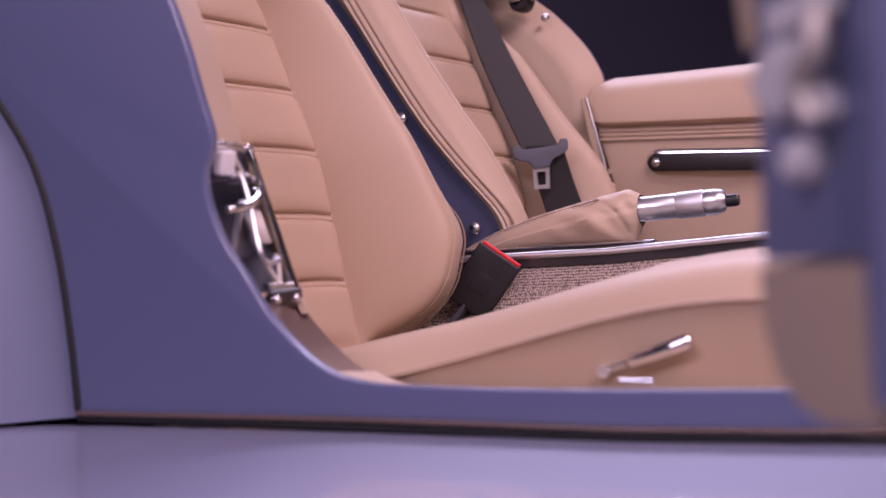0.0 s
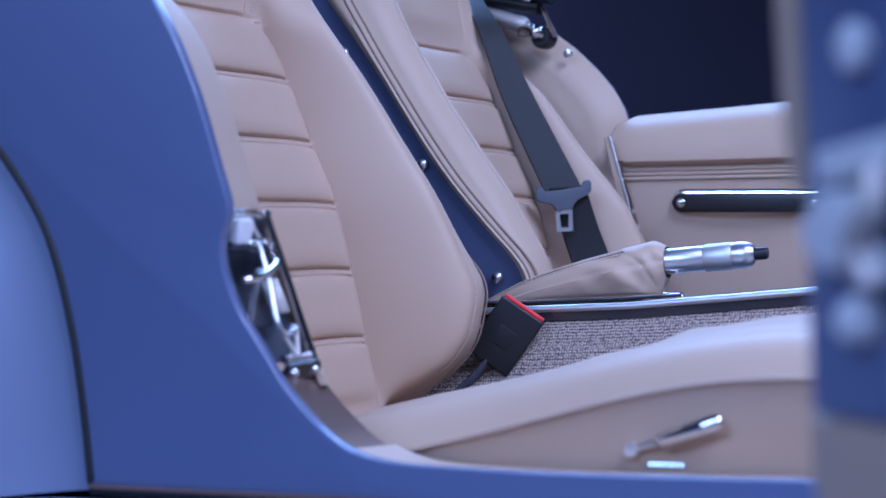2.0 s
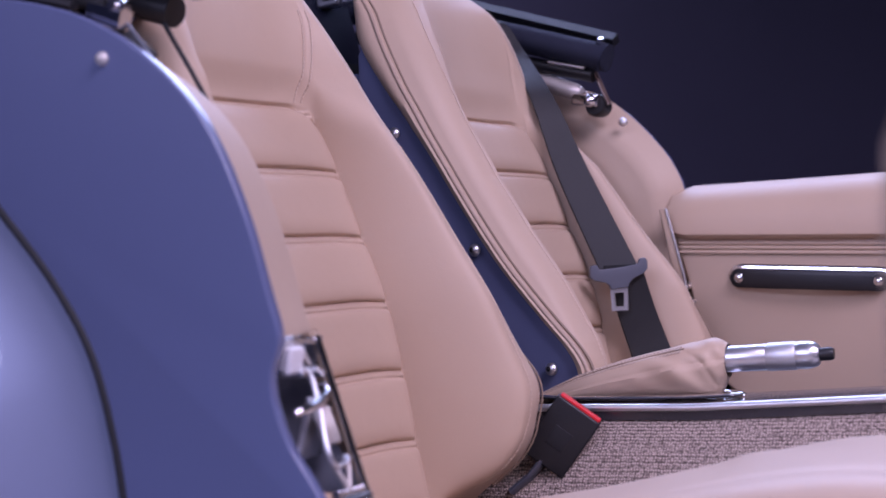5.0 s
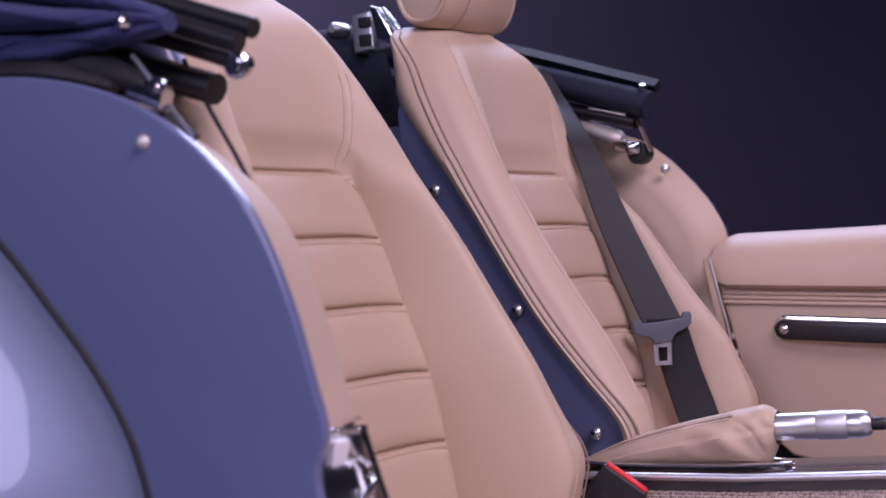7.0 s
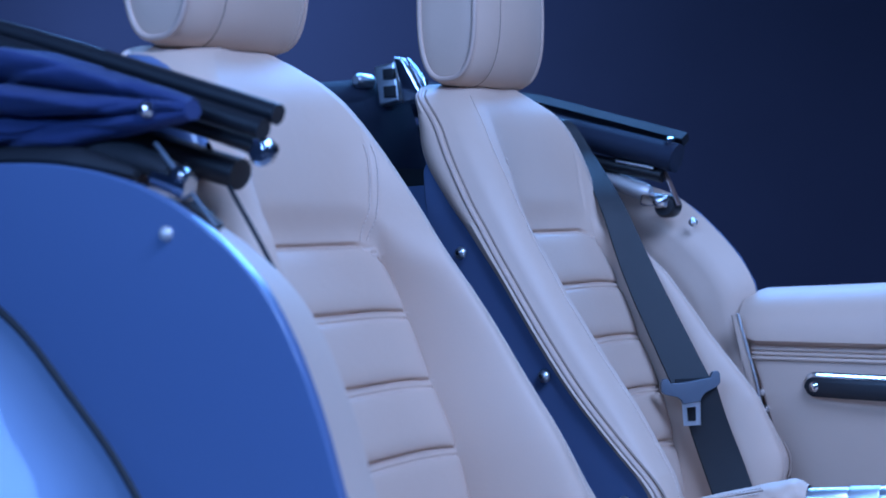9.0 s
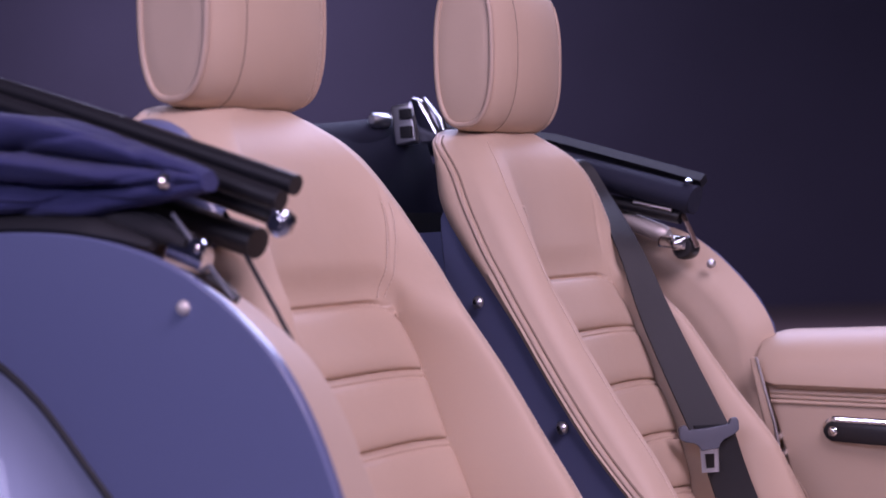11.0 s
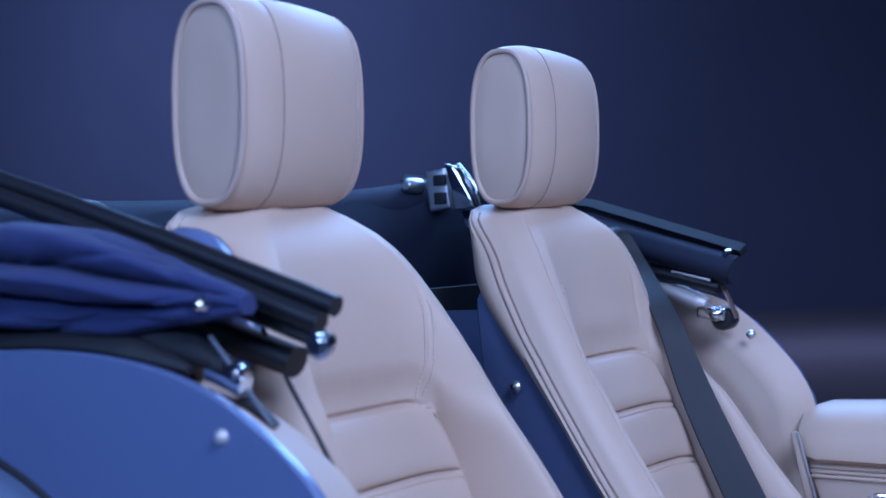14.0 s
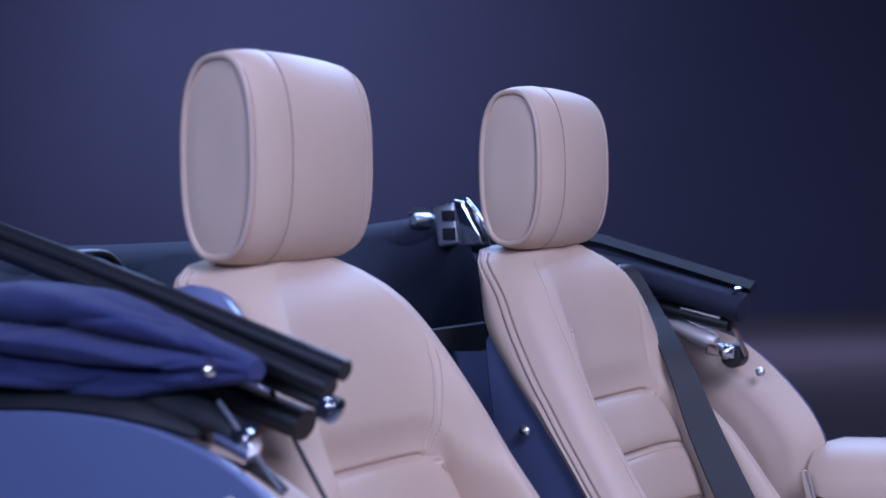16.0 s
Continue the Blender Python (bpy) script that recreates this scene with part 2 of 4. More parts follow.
GAP = curve([(-1.75, 0, 0.905), (-1.5, 0, 0.90), (-1.3, 0, 0.87), (-1.19, 0, 0.835), (-1.114, 0, 0.788), (-1.05, 0, 0.720), (-1.0, 0, 0.660), (-0.962, 0, 0.595), (-0.941, 0, 0.515), (-0.931, 0, 0.429),
             (-0.927, 0, 0.353)], 70)
SILL = [(-0.62, 0.341), (-0.38, 0.331), (-0.19, 0.328), (0.3, 0.330), (0.75, 0.335)]


def flank(y0, y1, name, parent, mat, label=""):
    pts = [(p.x, p.z) for p in EDGE] + [(p.x, p.z) for p in GAP] + [(x, z) for x, z in SILL]
    return part(name, *prism(pts, y0, y1), mat, parent, label, bevel=0.004)


flank(0.950, 0.962, "quarter_panel", body, PAINT, "flat blue painted flank with a rounded edge")
seal = [Vector((p.x, 0.951, p.z)) for p in GAP] + [Vector((x, 0.951, z)) for x, z in SILL]
part("rubber_seal", *tube(seal, 0.0045), RUBBER, body, "black rubber gap seal")
# highlight beside the sill gap, drawn as a thin brown tube
part("sill_highlight", *tube([Vector((-0.926, 0.946, 0.357))] + [Vector((x, 0.946, z + 0.007)) for x, z in SILL], 0.0025), BROWN, body, "thin brown bead along the sill")
# rear fender swelling out from the gap
rows = []
for k in range(16):
    d = 0.5 * k / 15
    row = []
    for i, p in enumerate(GAP):
        q = GAP[min(i + 1, len(GAP) - 1)] - GAP[max(i - 1, 0)]
        q.normalize()
        nrm = Vector((q.z, 0, -q.x))
        o = p + nrm * (d + 0.004)
        row.append((o.x, 0.956 - 0.30 * (1 - math.cos(min(1, d / 0.34) * math.pi / 2)), o.z))
    rows.append(row)
part("rear_fender", *grid(rows), LIT_PAINT, body, "pale blue swelling rear fender")
# side skirt shelf below the sill
rows = []
for k in range(14):
    s = k / 13
    row = []
    for i in range(40):
        x = -1.25 + 2.0 * i / 39
        z = lerp([(-1.25, 0.346), (-0.9, 0.345), (-0.62, 0.337), (-0.38, 0.328), (-0.19, 0.325), (0.75, 0.330)], x)
        out = lerp([(-1.25, 0.52), (-0.9, 0.36), (-0.6, 0.37), (-0.1, 0.39), (0.75, 0.38)], x)
        y = 0.955 - out * min(1, s / 0.7)
        row.append((x, y - 0.03 * math.sin(max(0, s - 0.7) / 0.3 * 1.57), z - 0.012 * min(1, s / 0.7) - 0.16 * (max(0, s - 0.7) / 0.3) ** 2))
    rows.append(row)
part("side_skirt", *grid(rows), LIT_PAINT, body, "pale blue side skirt shelf")

# door jamb behind the edge: leather above, lock well, brown trim, leather sill
def jamb(name, lo, hi, y0, y1, back, mat, label):
    n, m = lo, hi
    rows = []
    for i in range(n, m):
        p = EDGE[i]
        q = EDGE[min(i + 1, len(EDGE) - 1)] - EDGE[max(i - 1, 0)]
        q.normalize()
        nrm = Vector((q.z, 0, -q.x))
        row = []
        for k in range(7):
            s = k / 6
            o = p - nrm * (0.004 + back * s)
            row.append((o.x, y0 + (y1 - y0) * s, o.z))
        row += [(o.x - nrm.x * 0.03, y1, o.z - nrm.z * 0.03)]
        rows.append(row)
    return part(name, *grid(rows), mat, body, label)


def at_z(z):
    return min(range(60, 150), key=lambda i: abs(EDGE[i].z - z) + (9 if EDGE[i].x > -0.64 or EDGE[i].z > 0.9 else 0))


I_TOP, I_BOT = at_z(0.604), at_z(0.452)
I_SILL = min(range(0, 100), key=lambda i: abs(EDGE[i].x + 0.655))
jamb("jamb_lining", I_TOP, 146, 0.957, 1.045, 0.022, TRIM_LEATHER, "tan leather door jamb lining")
jamb("jamb_trim", I_SILL, I_BOT + 1, 0.957, 1.05, 0.012, BROWN, "glossy brown curved jamb trim")
jamb("sill_cover", 0, I_SILL + 1, 0.957, 1.062, 0.011, TRIM_LEATHER, "tan leather sill cover")
part("scuff_strip", *tube([Vector((x, 0.985, lerp([(-0.62, 0.382), (-0.3, 0.371), (0.7, 0.372)], x))) for x in np.linspace(-0.392, -0.362, 6)], 0.006, 8, 0.35), CHROME, body, "short chrome sill clip")
# lock well
well = []
for i in range(I_BOT, I_TOP + 1):
    p = EDGE[i]
    well.append([(p.x - 0.004, 0.957, p.z), (p.x - 0.04, 0.965, p.z), (p.x - 0.055, 1.0, p.z), (p.x - 0.055, 1.028, p.z), (p.x - 0.004, 1.030, p.z)])
strip = []
for z in np.linspace(0.44, 0.608, 14):
    x = lerp([(0.44, -0.715), (0.462, -0.725), (0.604, -0.770), (0.608, -0.772)], z)
    strip.append([(x - 0.006, 1.029, z), (x - 0.001, 1.032, z), (x - 0.002, 1.040, z), (x - 0.008, 1.048, z), (x - 0.04, 1.052, z)])
part("jamb_strip", *grid(strip), TRIM_LEATHER, body, "tan leather strip beside the lock")
part("lock_well", *grid(well), WELL, body, "dark recess of the door lock")

lock = thing("door_lock", (-0.78, 1.0, 0.45), "chrome door lock mechanism in the jamb recess", "lock")
def lock_pt(z, y, out):
    x = lerp([(0.44, -0.713), (0.462, -0.722), (0.604, -0.767)], z)
    return Vector((x - out, y, z))
part("frame_rail", *tube([lock_pt(z, 1.026, 0.0) for z in np.linspace(0.455, 0.604, 14)], 0.0042, 10, 0.6), CHROME, lock, "polished outer frame rail")
part("frame_top", *tube([lock_pt(z, y, 0.003) for y, z in ((0.960, 0.604), (0.99, 0.603), (1.028, 0.599))], 0.0035), CHROME, lock)
part("wedge_block", *box(lock_pt(0.586, 0.982, 0.006), (0.012, 0.024, 0.024), Matrix.Rotation(0.2, 3, "Y")), PALE, lock, "pale matt metal wedge block", bevel=0.003)
part("wedge_stem", *tube([lock_pt(0.600, 1.003, 0.008), lock_pt(0.574, 1.012, 0.008)], 0.0028), SILVER, lock)
part("striker_loop", *tube(curve([lock_pt(0.576, 0.992, 0.010), lock_pt(0.572, 1.002, 0.005), lock_pt(0.545, 0.999, 0.004), lock_pt(0.515, 0.992, 0.004), lock_pt(0.497, 0.990, 0.004), lock_pt(0.490, 1.0, 0.005), lock_pt(0.493, 1.02, 0.006), lock_pt(0.496, 1.022, 0.010)], 40), 0.0028), ALU, lock, "bent striker loop")
part("hook_bar", *tube(curve([lock_pt(0.541, 0.963, 0.008), lock_pt(0.543, 0.975, 0.002), lock_pt(0.547, 0.995, 0.0), lock_pt(0.554, 1.014, 0.002), lock_pt(0.560, 1.020, 0.008)], 20), 0.0042), CHROME, lock, "bright hooked bar")
for z, y in ((0.574, 0.988), (0.575, 1.012), (0.571, 1.020)):
    part("pin", *lathe(lock_pt(z, y, 0.030), lock_pt(z, y, 0.0), [(0, 0.004), (0.1, 0.0048), (0.8, 0.0048), (1, 0.003)], 14), CHROME, lock)
for y in (1.007, 1.016, 1.024):
    part("roller", *lathe(lock_pt(0.540, y, 0.014), lock_pt(0.508, y - 0.002, 0.012), [(0, 0.003), (0.05, 0.0042), (0.95, 0.0042), (1, 0.003)], 14), SILVER, lock)
part("catch_plate", *box(lock_pt(0.524, 1.016, 0.026), (0.006, 0.040, 0.056), Matrix.Rotation(0.25, 3, "Y")), ALU, lock, bevel=0.002)
for y0, y1 in ((0.998, 1.008), (1.022, 1.010)):
    part("brace", *tube([lock_pt(0.490, y0, 0.008), lock_pt(0.470, y1, 0.007)], 0.0028), SILVER, lock)
part("cross_bar", *tube([lock_pt(0.468, 0.978, 0.003), lock_pt(0.467, 1.024, 0.003)], 0.004), CHROME, lock)
part("foot_plate", *box(lock_pt(0.455, 1.0, 0.006), (0.006, 0.056, 0.022), Matrix.Rotation(0.55, 3, "Y")), BLACK, lock, bevel=0.002)
for y in (0.982, 1.018):
    part("screw", *lathe(lock_pt(0.456, y, 0.008), lock_pt(0.456, y, -0.003), [(0, 0.005), (0.8, 0.005), (1, 0.003)], 14), CHROME, lock)


def stud(name, p, r=0.008, along=(0, -1, 0), mat=ALU, label="small domed chrome stud", dark=True):
    s = thing(name, p, label, "stud", "panel studs")
    a = Vector(along)
    part("cap", *lathe(Vector(p) - a * 0.002, Vector(p) + a * 0.006, [(0, r), (0.4, r), (0.7, r * 0.8), (1, r * 0.45)], 20), mat, s)
    if dark:
        part("socket", *lathe(Vector(p) + a * 0.0055, Vector(p) + a * 0.0075, [(0, r * 0.42), (1, r * 0.3)], 8), BLACK, s)
    return s


stud("panel_stud", (-0.932, 0.950, 0.864), 0.007, mat=SILVER, label="small dull metal stud on the blue panel", dark=False)

# ---- seats ----
X_IN = [(0.36, -0.86), (0.40, -0.868), (0.466, -0.880), (0.545, -0.893), (0.625, -0.910), (0.70, -0.940), (0.775, -0.967), (0.846, -0.998), (0.95, -1.035), (1.03, -1.066), (1.066, -1.09)]
BOLSTER = [(0.375, -0.03), (0.39, 0.02), (0.405, 0.06), (0.445, 0.11), (0.506, 0.137), (0.63, 0.115), (0.735, 0.098), (0.857, 0.073), (0.941, 0.060), (1.0, 0.049), (1.027, 0.041), (1.055, 0.028), (1.066, 0.018)]
HALF = [(0.37, 0.215), (0.42, 0.225), (0.516, 0.232), (0.65, 0.220), (0.8, 0.207), (0.9, 0.198), (0.97, 0.185), (1.01, 0.170), (1.035, 0.155), (1.055, 0.130), (1.066, 0.100)]
PIPE_X = [(0.37, -0.86), (0.40, -0.82), (0.44, -0.775), (0.516, -0.757), (0.557, -0.788), (0.652, -0.862), (0.769, -0.939), (0.825, -0.978), (0.887, -1.018), (0.958, -1.055), (1.014, -1.082), (1.055, -1.127), (1.068, -1.14)]
INSERT = [(0.37, 0.132), (0.6, 0.135), (0.80, 0.137), (0.846, 0.128), (0.88, 0.124), (0.95, 0.116), (1.02, 0.10), (1.066, 0.075)]
PANEL = [(0.84, 0.10), (0.95, 0.46), (1.03, 0.80), (1.066, 0.95)]
STITCH = [(0.84, 0.106), (0.87, 0.112), (0.90, 0.117), (0.95, 0.122), (1.0, 0.118)]
BOWL = [(0.84, 6.0), (0.88, 4.6), (0.92, 3.4), (0.97, 2.4), (1.066, 2.0)]
SEAMS = [0.466, 0.545, 0.623, 0.698, 0.775]
TOP_SEAM = 0.849
ROUND = [(0.88, 0.045), (0.97, 0.058), (1.066, 0.065)]
FLANK = [(0.37, 0.020), (0.80, 0.020), (0.86, 0.027), (0.90, 0.034), (0.955, 0.044), (1.0, 0.037), (1.02, 0.027), (1.05, 0.008), (1.066, 0.004)]


def notch(d, w):
    return math.exp(-(d / w) ** 2)


def half(z):
    return eased(HALF, z) if z < 1.0 else eased(HALF, z) + (eased(HALF, z, 0.004) - eased(HALF, z)) * min(1, (z - 1.0) / 0.05)


def swell(z, side):
    """How much of the full bolster stands on a side: slimmer low down beside the jamb, or slimmer higher up."""
    if side == 0.7:
        return 1 - 0.32 * min(1, max(0, (z - 0.55) / 0.22))
    if side == 0.6:
        return lerp([(0.40, 1.05), (0.60, 1.12), (0.70, 0.98), (0.79, 0.90), (0.84, 0.70), (0.88, 0.47), (0.93, 0.48), (1.03, 0.9)], z)
    return side if side > 0.5 else side + (1 - side) * min(1, max(0, (z - 0.66) / 0.2))


def edge_x(z, side):
    x, x0 = eased(PIPE_X, z), eased(X_IN, z)
    return x0 + (x - x0) * side if x > x0 else x


def seam_height(u, z, ui):
    """Height measured along the top seam, which turns down at the corners of the quilted centre."""
    return z + 0.026 * min(1.3, max(0, (abs(u) / ui - 0.72) / 0.28)) ** 2.2


def seat_front(u, z, right=1.0, left=1.0, lift=0.0):
    """The seat back's face: a quilted trough between bolsters, under one broad smooth panel."""
    x = seat_face(u, z, right, left, lift)
    ui = eased(INSERT, z)
    k = min(1, max(0, (min(z + 0.03, seam_height(u, z, ui)) - TOP_SEAM - lift) / 0.05))
    if k == 0:
        return x
    k = k * k * (3 - 2 * k)
    a, crest = abs(u), half(z) - lerp(ROUND, z)
    side = swell(z, right if u > 0 else left)
    x0, b = eased(X_IN, z), eased(BOLSTER, z)
    top = x0 + b * side
    if a > crest:
        s = min(1, (a - crest) / (half(z) - crest))
        dome = top + (edge_x(z, side) - top) * (1 - math.sqrt(1 - s * s))
    else:
        mid = x0 + b * 0.5 * (swell(z, right) + swell(z, left)) * eased(PANEL, z)
        dome = mid + (top - mid) * (a / crest) ** lerp(BOWL, z)
        dome -= 0.0018 * notch(a - lerp(STITCH, z), 0.0035) * min(1, max(0, (0.985 - z) / 0.03))
    return x + (dome - x) * k


def seat_face(u, z, right=1.0, left=1.0, lift=0.0):
    """Forward place of the quilted part at u across and z up."""
    x0, b, w, ui = eased(X_IN, z), eased(BOLSTER, z), half(z), eased(INSERT, z)
    side = swell(z, right) if u > 0 else swell(z, left)
    b *= side
    a = abs(u)
    crest = w - lerp(ROUND, z)
    groove = 0.005 * notch(a - ui, 0.0045)
    if a <= ui:
        x = x0 + 0.012 * (a / ui) ** 3
        zt = z - lift + 0.005 * (a / ui) ** 4
        for lo, hi in zip([0.39] + SEAMS, SEAMS + [TOP_SEAM]):
            if lo <= zt <= hi:
                s = (zt - lo) / (hi - lo)
                x += 0.009 * (1 - (2 * s - 1) ** 4) * (1 - (a / ui) ** 8)
        fade = min(1, max(0, (ui - a) / 0.004))
        for k in SEAMS:
            x -= (0.0042 * notch(zt - k, 0.0021) + 0.0032 * notch(zt - k + 0.008, 0.0019)) * fade
        x -= 0.006 * notch(seam_height(u, z, ui) - TOP_SEAM - lift, 0.0028)
        return x - groove
    if a <= crest:
        s = (a - ui) / max(crest - ui, 1e-4)
        return x0 + 0.012 * (1 - s) + b * math.sin(s * math.pi / 2) - groove
    s = (a - crest) / max(w - crest, 1e-4)
    xp = edge_x(z, side)
    top = x0 + b
    return top + (xp - top) * (1 - math.sqrt(max(0, 1 - s * s))) if xp < top else top + (xp - top) * s


def build_seat(cy, group, right=1.0, left=1.0, lift=0.0):
    seat = thing("bucket_seat", (-0.85, cy, 0.36), "tan leather bucket seat with horizontally quilted centre and blue shell", "car seat", group)
    zs = set(np.linspace(0.376, 1.066, 130))
    for k in SEAMS + [TOP_SEAM]:
        zs |= set(np.linspace(k + lift - 0.020, k + lift + 0.006, 26))
    zs = sorted(zs)
    rows = []
    for z in zs:
        w = half(z)
        ui, crest = eased(INSERT, z), w - lerp(ROUND, z)
        seam, rim = min(ui, crest - 0.012), 0.006
        plus = np.concatenate([np.linspace(0, seam - rim, 20), np.linspace(seam - rim, seam + rim, 9)[1:], np.linspace(seam + rim, crest, 12)[1:], np.linspace(crest, w, 12)[1:]])
        us = np.concatenate([-plus[:0:-1], plus])
        row = [(seat_front(u, z, right, left, lift), cy + u, z) for u in us]
        d = eased(FLANK, z)
        back_x = min(eased(X_IN, z) - 0.03, 9) if z < 0.6 else 9
        def flank_side(edge):
            deep = min(edge - 0.075, eased(X_IN, z) - 0.07) if z < 0.95 else edge - d - 0.03
            return [(edge - 0.1 * d, w + 0.002), (edge - 0.35 * d, w + 0.005), (edge - 0.65 * d, w + 0.002), (edge - 0.9 * d, w - 0.007), (edge - d, w - 0.020), (min(edge - d - 0.006, back_x), w - 0.045), (deep, w * 0.55)]
        row = [(x, cy - q, z) for x, q in reversed(flank_side(edge_x(z, swell(z, left))))] + row + [(x, cy + q, z) for x, q in flank_side(edge_x(z, swell(z, right)))]
        row.append(row[0])
        rows.append(row)
    # domed crown
    top = rows[-1]
    for s in (0.3, 0.65, 1.0):
        rows.append([(p[0] + (-1.13 - p[0]) * 0.7 * s, cy + (p[1] - cy) * (1 - 0.3 * s), p[2] + 0.006 * math.sin(s * 1.57)) for p in top])
    back = part("backrest", *grid(rows), LEATHER, seat)
    # piping along both edges, seams and stitching
    for side in (-1, 1):
        line = [Vector((edge_x(z, swell(z, right if side > 0 else left)) - 0.001, cy + side * (half(z) + 0.001), z)) for z in np.linspace(0.40, 1.06, 70)]
        part("piping", *tube(line, 0.0032, 8), PIPING, back, "raised leather piping")
        line2 = [p + Vector((0.0075, -side * 0.003, 0.0)) for p in line]
        part("edge_seam", *tube(line2, 0.0011 if cy < 1.5 else 0.0018, 6), SEAM, back, "dark pressed edge seam")
        st = [Vector((seat_front(side * (half(z) - 0.038), z, right, left, lift) + 0.0006, cy + side * (half(z) - 0.038), z)) for z in np.linspace(0.40, 0.80 if cy < 1.5 else 1.05, 420)]
        part("stitching", *stitches(st, 0.005, 0.0036, 0.0008), THREAD, back, "pale bolster stitching")
        for off in (() if cy > 1.5 and side > 0 else (-0.0045, 0.0045)):
            st = [Vector((seat_front(side * (lerp(STITCH, z) + off), z, right, left, lift) + 0.0010, cy + side * (lerp(STITCH, z) + off), z)) for z in np.linspace(0.854 + lift, 0.965, 90)]
            part("stitching", *stitches(st, 0.005, 0.0036, 0.0010), THREAD, back, "pale double stitching")
    # painted shell behind
    rows = []
    for z in np.linspace(0.40, 0.93, 30):
        w = half(z) - 0.075
        e, k = eased(PIPE_X, z) - 0.07, eased(X_IN, z) - 0.15
        rows.append([(e, cy - w, z), (e - 0.004, cy - w - 0.004, z), (k, cy - w + 0.002, z), (k - 0.03, cy - w + 0.03, z), (k - 0.03, cy + w - 0.03, z), (k, cy + w - 0.002, z), (e - 0.004, cy + w + 0.004, z), (e, cy + w, z)])
    part("shell", *grid(rows), PAINT, seat, "blue painted seat shell")
    # headrest
    hrest(seat, cy - 0.006)
    # cushion
    cushion(seat, cy)
    return seat


def hrest(seat, cy):
    x0, z0, rx, rz, wide = -1.084, 1.173, 0.046, 0.108, 0.110
    def ring(s, v, n=56):
        out = []
        for k in range(n):
            t = 2 * math.pi * k / n
            c, d = math.cos(t), math.sin(t)
            p = 2.7
            m = (abs(c) ** p + abs(d) ** p) ** (-1 / p)
            x = x0 + rx * s * c * m + 0.012 * (d * m) * 0.4
            if c > 0:
                x += 0.016 * (1 - v * v) * c
            z = z0 + rz * s * d * m
            out.append((x, cy + v * wide, z))
        return out
    prof = [(-1.0, 0.20), (-1.005, 0.55), (-1.0, 0.78), (-0.99, 0.87), (-0.985, 0.92), (-0.96, 0.955), (-0.91, 0.982), (-0.82, 1.005), (-0.7, 1.018), (-0.57, 1.026), (-0.555, 1.020), (-0.545, 1.020), (-0.53, 1.026), (-0.1, 1.024), (0.2, 1.015), (0.5, 1.0), (0.7, 0.985), (0.78, 0.975),
            (0.79, 0.965), (0.80, 0.972), (0.9, 0.94), (0.96, 0.885), (0.99, 0.80), (1.0, 0.6), (1.0, 0.2)]
    rows = [ring(s, v) for v, s in prof]
    rows = [r + [r[0]] for r in rows]
    v, f = grid(rows)
    m = len(rows[0])
    f += [tuple(range(m - 1)), tuple(range((len(rows) - 1) * m, len(rows) * m - 1))]
    h = part("headrest", v, f, LEATHER, seat, "rounded tan leather headrest with piped end")
    part("piping", *tube([Vector(p) for p in ring(0.932, -0.99)], 0.0040, 8, close=True), PIPING, h, "raised round leather piping")
    part("seam", *tube([Vector(p) for p in ring(1.020, -0.55)], 0.0011, 6, close=True), SEAM, h, "dark sewn seam")
    part("piping", *tube([Vector(p) for p in ring(0.90, 0.975)], 0.003, 8, close=True), PIPING, h, "raised round leather piping")
    st = ring(0.972, 0.80, 240)
    part("stitching", *stitches([Vector(p) + Vector((0.0006 if p[0] > x0 else 0, 0, 0)) for p in st], 0.005, 0.0034, 0.0006), THREAD, h, "pale stitching")
    for dy in (-0.045, 0.045):
        part("post", *tube([(x0, cy + dy, 1.04), (x0, cy + dy, 1.08)], 0.006, 12), CHROME, h, "chrome headrest post")


TOP_Z = [(-0.95, 0.350), (-0.857, 0.372), (-0.735, 0.398), (-0.664, 0.409), (-0.60, 0.4215), (-0.547, 0.433), (-0.50, 0.4445), (-0.414, 0.463), (-0.34, 0.472), (-0.2, 0.470), (-0.1, 0.45), (-0.02, 0.40), (0.0, 0.34)]


def cushion(seat, cy):
    rows = []
    for x in np.linspace(-0.93, 0.0, 90):
        zc = eased(TOP_Z, x, 0.04)
        row = []
        for k in np.linspace(-1, 1, 41):
            u = k * 0.195
            crown = 0.012 * math.cos(k * 1.5) - 0.006
            drop = 0.030 * max(0, (abs(k) - 0.72) / 0.28) ** 2.2
            line = 0.004 * notch(abs(k) - 0.60, 0.025)
            fold = 0.004 * math.sin(x * 55 + k * 5) * math.exp(-((x + 0.47) / 0.06) ** 2) * math.exp(-((k - 0.2) / 0.4) ** 2)
            row.append((x, cy + u, zc + crown - drop - line + fold))
        rows.append([(x, cy - 0.188, 0.27), (x, cy - 0.190, zc - 0.05)] + row + [(x, cy + 0.190, zc - 0.05), (x, cy + 0.188, 0.27)])
    c = part("cushion", *grid(rows), LEATHER, seat)
    for side in (-1, 1):
        line = [Vector((x, cy + side * 0.1945, eased(TOP_Z, x, 0.04) - 0.037)) for x in np.linspace(-0.9, -0.03, 50)]
        part("piping", *tube(line, 0.003, 8), PIPING, c, "leather piping along the cushion")


